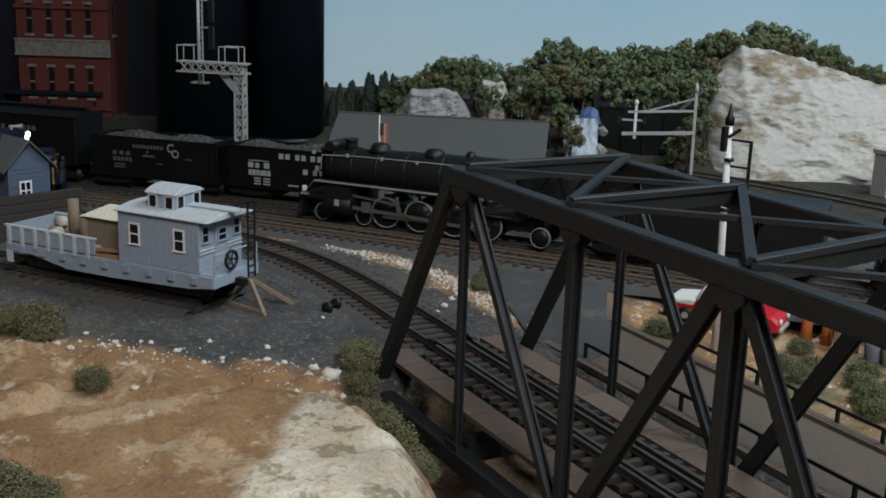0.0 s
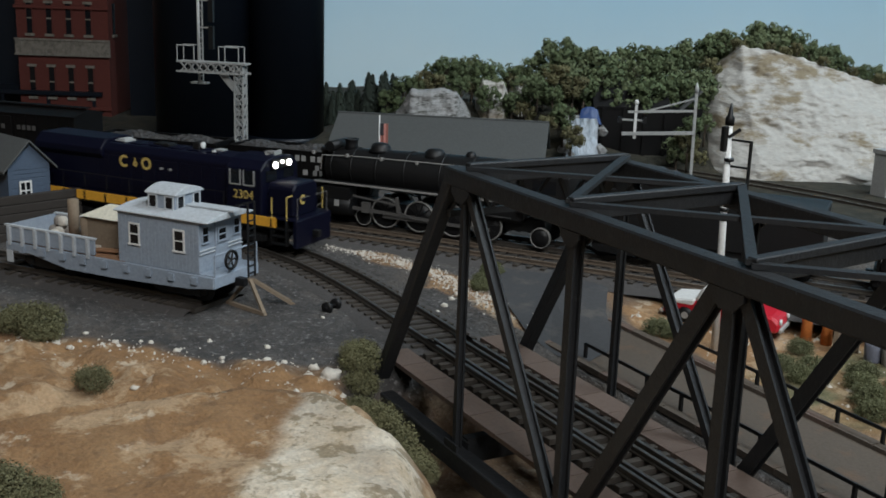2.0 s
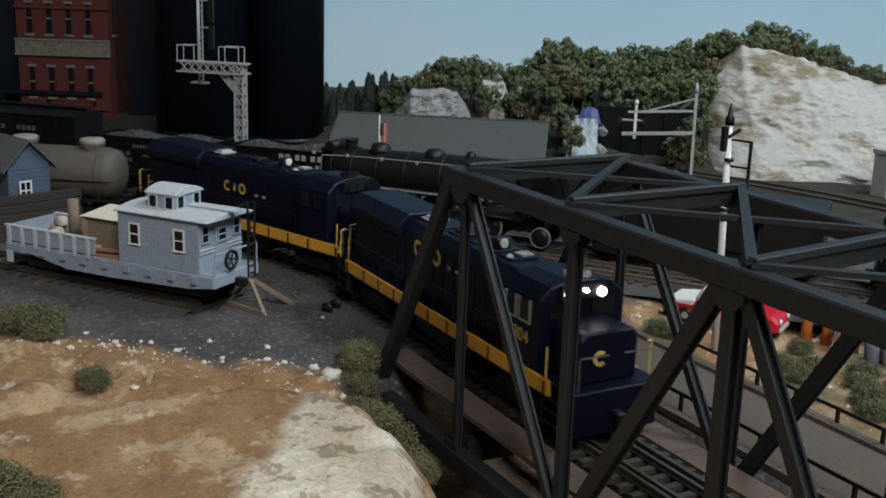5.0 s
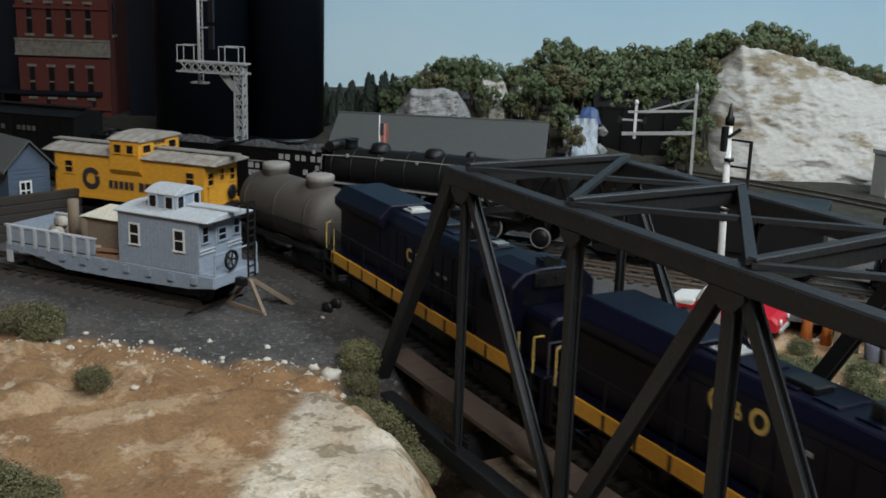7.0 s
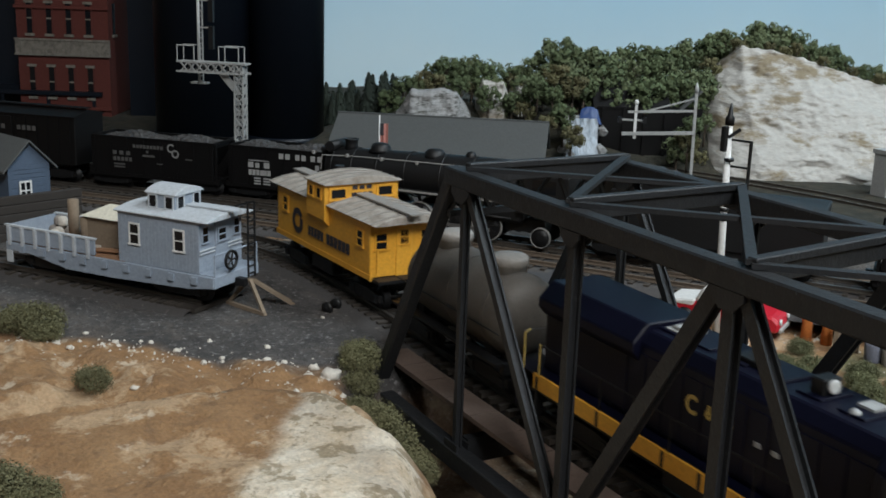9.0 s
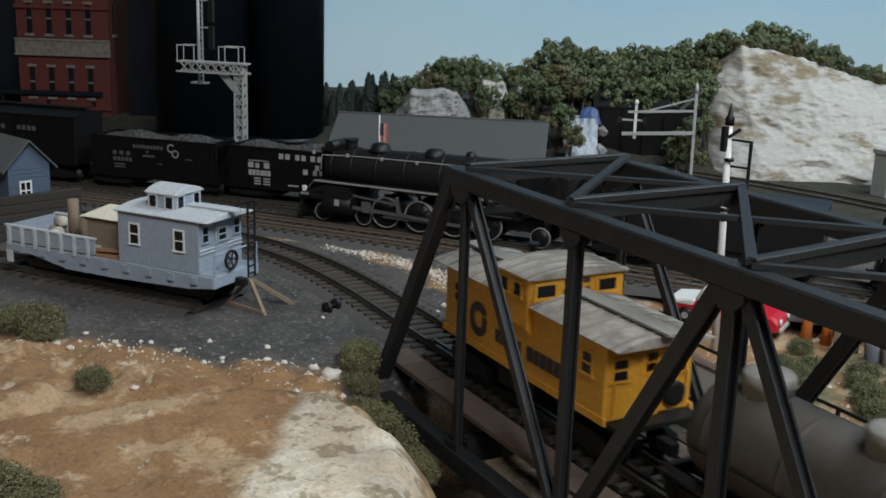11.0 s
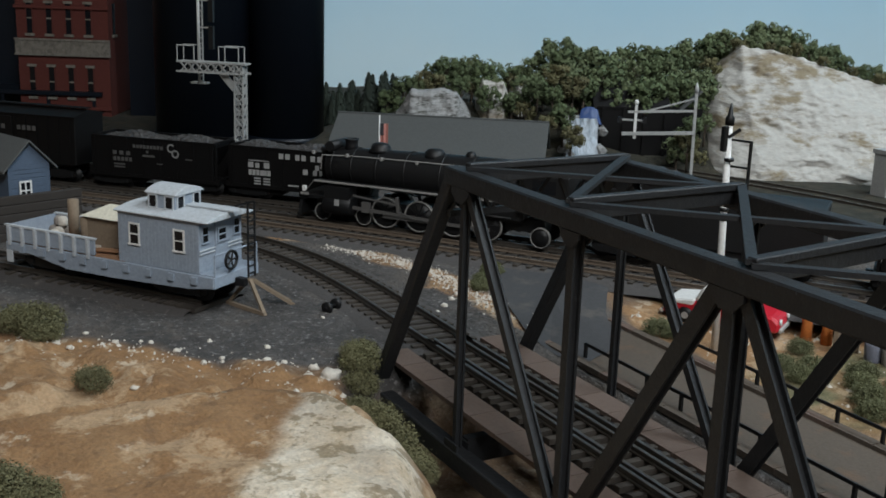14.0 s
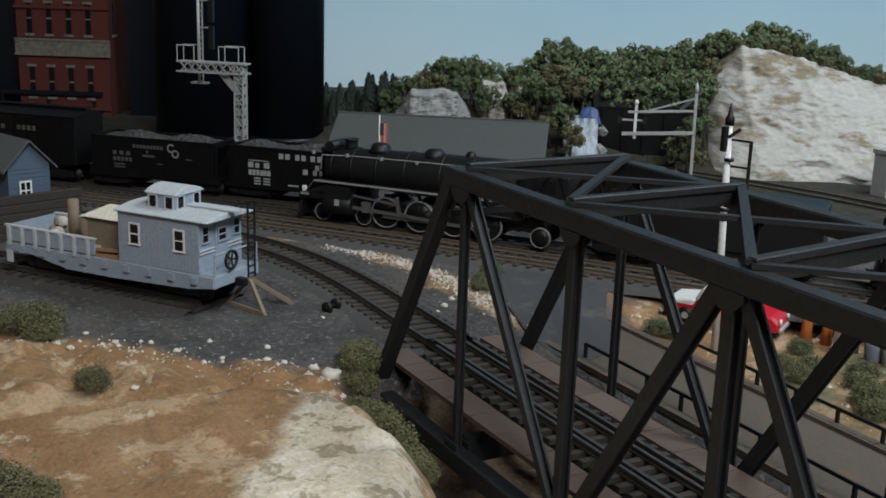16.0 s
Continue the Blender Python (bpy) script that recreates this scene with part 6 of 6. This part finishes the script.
def stones():
    """Loose stones over the dirt; the larger ones are things, the grit is one object."""
    rng = random.Random(4)

    def lump(seed, r):
        bm = bmesh.new()
        bmesh.ops.create_icosphere(bm, subdivisions=2, radius=r)
        for v in bm.verts:
            v.co *= 1 + 0.6 * fold(*(v.co * 0.9 + Vector((seed, 0, 0))))
            v.co.z *= 0.7
        return bm
    spots = [(-76, -138, 1.3), (-70, -134, 0.9), (-80, -126, 0.8), (-62, -118, 0.9), (-6, -56, 1.4), (4, -53, 2.6), (0, -60, 1.1), (-20, -70, 1.2), (-31, -84, 0.8), (-10, -122, 1.0), (18, -84, 0.9), (-28, -92, 0.9), (-58, -105, 0.8), (-45, -98, 1.0),
             (-43, 9, 1.3), (-58, 28, 1.1), (-66, 36, 1.2), (-72, 42, 1.0), (-50, 20, 0.9), (-36, -64, 0.9), (-90, -16, 0.8), (-62, -30, 0.7), (-50, 34, 0.8), (-25, 52, 0.9), (-16, -64, 0.9)]
    for k, (x, y, r) in enumerate(spots):
        o = part("stone", lump(k * 3.1, r * 1.45), STONE[0], at=mm(x, y, ground_z(x, y) + r * 0.3, rng.uniform(0, 360)))
        for p in o.data.polygons:
            p.use_smooth = True
        tagged(o, "pale loose stone on the dirt", "stone", "loose stones")
    verts, faces = [], []

    def grit(x, y, r, z):
        b = len(verts)
        a = rng.uniform(0, 6.28)
        for q in range(4):
            verts.append((x + r * math.cos(a + q * 1.57) * rng.uniform(0.7, 1.2), y + r * math.sin(a + q * 1.57) * rng.uniform(0.7, 1.2), z - 0.2))
        verts.append((x, y, z + r * 0.8))
        faces.extend([(b + q, b + (q + 1) % 4, b + 4) for q in range(4)])
    for _ in range(1900):
        u = rng.random()
        if u < 0.14:
            x = rng.uniform(-95, 30)
            y = float(np.interp(x, [-95, -83, -70, -37, -10, 10, 30], [-158, -146, -121, -92, -62, -56, -58])) + rng.gauss(-10, 13)
        elif u < 0.85:
            x = rng.uniform(-185, -30)
            y = float(np.interp(x, [-215, -190, -140, -100, -60, -20], [0, 22, 41, 52, 50, 56])) + rng.gauss(0, 4.5)
        else:
            x, y = rng.uniform(-30, 130), rng.uniform(104, 180)
        grit(x, y, rng.uniform(0.3, 0.9) * (1.8 if rng.random() < 0.12 else 1), ground_z(x, y))
    tagged(sheet("gravel", verts, faces, STONE[0], smooth=False), "scattered pale gravel on the dirt", "gravel", kind="stuff")
    verts.clear()
    faces.clear()
    for _ in range(9000):
        x, y = rng.uniform(-230, 10), rng.uniform(-130, 60)
        if y < float(np.interp(x, [-120, -83, -70, -37, -10, 10], [-162, -138, -113, -84, -52, -46])):
            continue
        grit(x, y, rng.uniform(0.3, 0.75), ground_z(x, y))
    tagged(sheet("cinders", verts, faces, BALLAST, smooth=False), "dark loose cinders over the yard", "cinders", kind="stuff")


stones()


def waterfall():
    x, y = plot(109, 872)
    top = thing("waterfall", "white and blue cast waterfall in dark rock", "waterfall", at=mm(x, y, 0, 61.5))
    n, m = 14, 36
    vs, fs = [], []
    for i in range(n + 1):
        for j in range(m + 1):
            u, v = i / n - 0.5, j / m
            vs.append((u * (21 + 6 * (1 - v)) + 2.5 * fold(0, v * 3, 1), -2 - 9 * (1 - v) ** 2 + 2.0 * fold(u * 6, v * 2.2, 3) + 1.0 * fold(u * 20, v * 5, 4), 2 + 32 * v))
            if i and j:
                a = i * (m + 1) + j
                fs.append((a - m - 2, a - m - 1, a, a - 1))
    sheet("falling_water", vs, fs, FALLS, top)
    vs, fs = [], []
    for i in range(13):
        for j in range(9):
            u, v = i / 12 - 0.5, j / 8
            vs.append((6 + u * 19 * (1 - 0.3 * v), 3 + 9 * v + 1.5 * fold(u * 5, v * 3, 8), 31 + 11 * v - 10 * u * u))
            if i and j:
                a = i * 9 + j
                fs.append((a - 10, a - 9, a, a - 1))
    sheet("blue_head_water", vs, fs, WATERBLUE, top)
    part("backing_rock", shape(box, -14, 14, 6, 22, -6, 34), GREYROCK, top, bevel=3)
    for k, (rx, ry, rz, rr) in enumerate(((-3, -4, 21, 4.2), (-13, -5, 10, 6), (14, -4, 9, 5), (-9, -8, 3, 5), (9, -10, 1, 4), (16, 0, 24, 4))):
        bm = bmesh.new()
        bmesh.ops.create_icosphere(bm, subdivisions=2, radius=rr)
        for v in bm.verts:
            v.co *= 1 + 0.5 * fold(*(v.co * 0.3 + Vector((k * 4.1, 0, 0))))
        part("wet_rock", bm, GREYROCK, top, "dark wet rock in the falls", at=mm(rx, ry, rz))


waterfall()


def mine_shed():
    x, y = plot(122, 895)
    top = thing("coal_tipple", "dark weathered timber tipple shed on the hill", "shed", at=mm(x, y, -5, 61.5))
    part("wall", shape(box, 0, 86, -6, 40, 0, 47), HOPPER, top)
    bm = bmesh.new()
    prism(bm, [(-6, 44), (20, 64), (46, 44), (46, 46), (20, 66), (-6, 46)], -3, 60)
    part("roof", bm, HOPPER, top, "dark sloping roof", bevel=0.3)
    part("chute", shape(beam, (66, -4, 44), (84, -4, 62), 7, 2.0), SHINGLE, top)
    for k in range(5):
        part("wall_post", shape(box, 4 + k * 17, 6.5 + k * 17, -7.4, -6, 0, 46), HOPPER, top)


mine_shed()


def gantry():
    """White-painted cantilever with two rails reaching over the far track."""
    x, y = plot(192, 842)
    top = thing("crossing_gantry", "silver cantilever gantry with two arms beside the cliff", "gantry", at=mm(x, y, -8, 61.5))
    part("mast", shape(beam, (0, 0, 0), (-1, 0, 70), 2.2, 2.2), ALU, top)
    bm = bmesh.new()
    turned(bm, [(0, 1.6), (3, 1.8), (8, 0.2)], (-1, 0, 68), (0, 0, 1), 10)
    part("finial", bm, ALU, top)
    part("arm", shape(beam, (0, 0, 54), (-52, 2, 51.5), 1.6, 1.8), ALU, top)
    part("arm", shape(beam, (0, -1, 37), (-56, 2, 34.5), 2.6, 2.4), ALU, top)
    part("stay", shape(beam, (0, 0, 64), (-36, 2, 53), 1.0, 1.2), ALU, top)
    part("hanger", shape(beam, (-46, 2, 58), (-46, 2, 31), 2.0, 2.0), WHITE, top)
    bm = bmesh.new()
    turned(bm, [(0, 1.2), (2, 2.0), (4, 1.0)], (-46, 2, 57), (0, 0, 1), 10)
    part("cap", bm, WHITE, top)
    part("cross_arm", shape(beam, (-58, 2, 45.5), (-38, 2, 45), 1.2, 1.4), ALU, top)
    for s in (-58, -39):
        part("lamp_head", shape(box, s - 1.5, s + 1.5, 0, 4, 43, 47.5), BLACK, top)


gantry()


def semaphore():
    top = thing("signal_mast", "white signal mast with black head and bracket", "signal", at=mm(20, 118, -12))
    part("post", shape(rod, (2, 0, 0), (-2, 0, 98), 1.7, 12, 1.35), WHITE, top, "white round post")
    bm = bmesh.new()
    turned(bm, [(0, 1.9), (3, 1.9), (4, 1.2), (9, 0.3)], (-2, 0, 97), (0, 0, 1), 12)
    part("pinnacle", bm, BLACK, top)
    hd = part("signal_head", shape(box, -3.6, -0.9, -3.0, 0.2, 86, 96.5), BLACK, top, "black signal head", bevel=0.4)
    part("semaphore_arm", shape(beam, (-1, -1, 92), (1.6, 3, 95.5), 0.6, 1.4), BLACK, hd)
    for z in (91, 80):
        part("bracket", shape(beam, (-1.3, 0.5, z), (7.4, 4, z), 0.8, 0.9), BLACK, top)
    part("bracket_post", shape(beam, (7.4, 4, 91.4), (7.4, 4, 70), 1.0, 1.0), BLACK, top)
    for z in (57, 61, 82):
        bm = bmesh.new()
        turned(bm, [(0, 2.0), (1.4, 2.0)], (-0.3, 0, z), (0, 0, 1), 12)
        part("collar", bm, BLACK, top)


semaphore()


def far_track():
    TRACK_F = on_line((-420, 300), (-240, 395), (-60, 420))
    track("far_track", "far track along the foot of the cliff", TRACK_F, 380, 8.0, z=-3.0)
    x, y = plot(322, 786)
    top = thing("grey_pylon", "plain grey post standing by the cliff", "post", at=mm(x, y, -20))
    part("shaft", shape(box, -7, 7, -7, 7, -10, 46), ALU, top, bevel=0.4)
    part("cap", shape(box, -8, 8, -8, 8, 46, 49), ALU, top)


far_track()


# ---- road by the bridge ----
def road():
    z = -11.2
    vs, fs = [], []
    n = 26
    for k in range(n + 1):
        t = k / n
        x = -30 + 320 * t
        vs += [(x, 50, z), (x, 62, z + 0.5), (x, 92, z + 0.5), (x, 104, z)]
        if k:
            fs += [(4 * k - 4 + i, 4 * k + i, 4 * k + i + 1, 4 * k - 3 + i) for i in range(3)]
    ob = tagged(sheet("road", vs, fs, CONCRETE, smooth=False), "worn pale road with kerbs running beside the bridge", "road", kind="structure")
    for y in (52, 97):
        for k in range(16):
            part("kerb_stone", shape(box, -26 + k * 19 + 0.2, -7 + k * 19 - 0.2, y - 1.8, y + 1.8, z - 0.4, z + 2.0), CONCRETE if k % 3 else WALKWAY, ob)
    for y in (56.5, 99.5):
        top = thing("guard_rail", "dark low guard rail along the road", "guard rail", "guard rails along the road")
        x0 = 12 if y < 60 else 26
        part("rail", shape(beam, (x0, y, z + 7), (290, y, z + 7), 0.6, 1.3), BLACK, top)
        for k in range(14):
            part("post", shape(box, x0 + k * 20, x0 + 1.2 + k * 20, y - 0.6, y + 0.6, z - 1, z + 7.6), BLACK, top)
    # grey lot between the road and the yard
    c = Vector((-52, 84))
    vs = [(c.x, c.y, -4.6)]
    ang = [(-114, 92), (-96, 108), (-77, 126), (-60, 122), (-48, 112), (-30, 98), (-8, 86), (8, 74), (14, 60), (20, 50), (0, 47), (-20, 48), (-44, 54), (-64, 62), (-88, 74)]
    low = lambda x, y: max(ground_z(x, y) + 1.2, -11.0) if x < 0 else -10.4
    vs = [(c.x, c.y, max(low(c.x, c.y), -5))] + [(x, y, low(x, y)) for x, y in ang]
    fs = [(0, 1 + k, 1 + (k + 1) % len(ang)) for k in range(len(ang))]
    tagged(sheet("gravel_lot", vs, fs, ASPHALT, smooth=False), "flat dark grey gravel lot beside the track", "lot", kind="structure")


road()


def old_truck():
    """Red car with a white top and round fenders."""
    top = thing("parked_car", "red and white vintage car parked in the dirt", "car", at=mm(-3, 146, -11.4, 32))
    bm = bmesh.new()
    prism(bm, [(-26, 2.5), (-27, 6), (-25, 9.5), (-10, 11), (12, 11), (24, 9.8), (27, 7), (26.5, 2.5)], -9.5, 9.5, "y")
    body = part("body", bm, RED, top, "glossy red lower body", bevel=1.2)
    bm = bmesh.new()
    prism(bm, [(-27, 8.6), (-24, 10.8), (-12, 12.2), (-12.5, 8.6)], -9.9, 9.9, "y")
    part("tail_panel", bm, WHITE, top, "white rear panel", bevel=0.8)
    bm = bmesh.new()
    prism(bm, [(-13, 11), (-9, 18), (6, 18.6), (12, 11)], -8.4, 8.4, "y")
    cb = part("roof", bm, WHITE, top, "white roof", bevel=1.2)
    for s in (-1, 1):
        part("side_window", shape(box, -8, 8, s * 8.5 - 0.15, s * 8.5 + 0.15, 12.2, 16.6), GLASS, cb)
    for s in (-1, 1):
        for x in (-16, 17):
            w = bmesh.new()
            turned(w, [(-1.3, 1), (-1.3, 3.9), (1.3, 3.9), (1.3, 1)], (x, s * 8.6, 3.9), (0, 1, 0), 16)
            wh = part("wheel", w, BLACK, top)
            part("hubcap", shape(rod, (x, s * 9.6, 3.9), (x, s * 10.2, 3.9), 1.6, 10), ALU, wh)
    part("bumper", shape(box, 26.6, 28, -9, 9, 3, 4.8), ALU, top, bevel=0.3)
    part("bumper", shape(box, -28.4, -27, -9, 9, 3, 4.8), ALU, top, bevel=0.3)
    for s in (-1, 1):
        part("headlight", shape(rod, (26.4, s * 7, 7.6), (27.4, s * 7, 7.6), 1.4, 10), WHITE, top)


old_truck()


def figures():
    for x, y, h, c in ((28, 166, 19, ORANGE), (36, 170, 17, ORANGE)):
        bm = bmesh.new()
        turned(bm, [(0, 2.6), (h * 0.45, 2.2), (h * 0.55, 2.8), (h * 0.8, 2.6), (h * 0.85, 1.0), (h * 0.9, 1.5), (h, 0.8)], (0, 0, 0), (0, 0, 1), 12)
        tagged(part("figurine", bm, c, at=mm(x, y, ground_z(x, y) - 0.3)), "plain orange model figurine standing in the dirt", "figurine", "figurines by the car")
    rng = random.Random(2)
    for k in range(4):
        x, y = 60 + k * 7, 172 + k * 2.5
        bm = bmesh.new()
        turned(bm, [(0, 3.4), (1, 3.6), (8, 3.6), (9, 3.2), (9.2, 1)], (0, 0, 0), (0, 0, 1), 14)
        tagged(part("barrel", bm, TANKTOP if k % 2 else mat("slate_drum", (0.12, 0.13, 0.17), (0.2, 0.21, 0.26), 0.6), at=mm(x, y, ground_z(x, y) - 0.3, 0, rng.uniform(-6, 6))), "grey drum standing in the dirt", "drum", "drums by the road")
    x, y = 46, 172
    o = thing("lumber_frame", "tan timber crate beside the figurines", "crate", at=mm(x, y, ground_z(x, y), 30))
    part("panel", shape(box, -5, 5, -1, 1, 0, 14), TIMBER, o)
    part("panel", shape(box, -5, -3, -6, 1, 0, 12), TIMBER, o)


figures()


# ---- what moves ----
# place of the leading locomotive's centre along the track, by time
TIMES = [0, 1, 2, 3, 4, 6.5, 9, 11.5, 12.5, 16]
PLACES = [-414, -342, -245, -159.5, -74, 140.5, 349, 563, 648, 945]


def along(t):
    """Smooth distance over time through the known places."""
    return float(np.polyval(np.polyfit(TIMES, PLACES, 4), t))


def motions():
    times = [k * 0.5 for k in range(33)]
    for car, centre, span in ((LOCO_A, 0, 58), (LOCO_B, -188, 58), (TANKER, -334.5, 28), (CABOOSE, -450.5, 36)):
        rows = []
        for t in times:
            s = along(t) + centre
            xa, ya, _ = on_curve(s - span)
            xb, yb, _ = on_curve(s + span)
            rows.append((t, mm((xa + xb) / 2, (ya + yb) / 2, 0, math.degrees(math.atan2(yb - ya, xb - xa)))))
        walk(car, rows)
    for ob, x, r in SPIN[:WHEELS_TRAIN]:
        walk(ob, [(k / 15, mm(x, 0, r, 0, 0, math.degrees(along(k / 15) / r))) for k in range(241)])


motions()
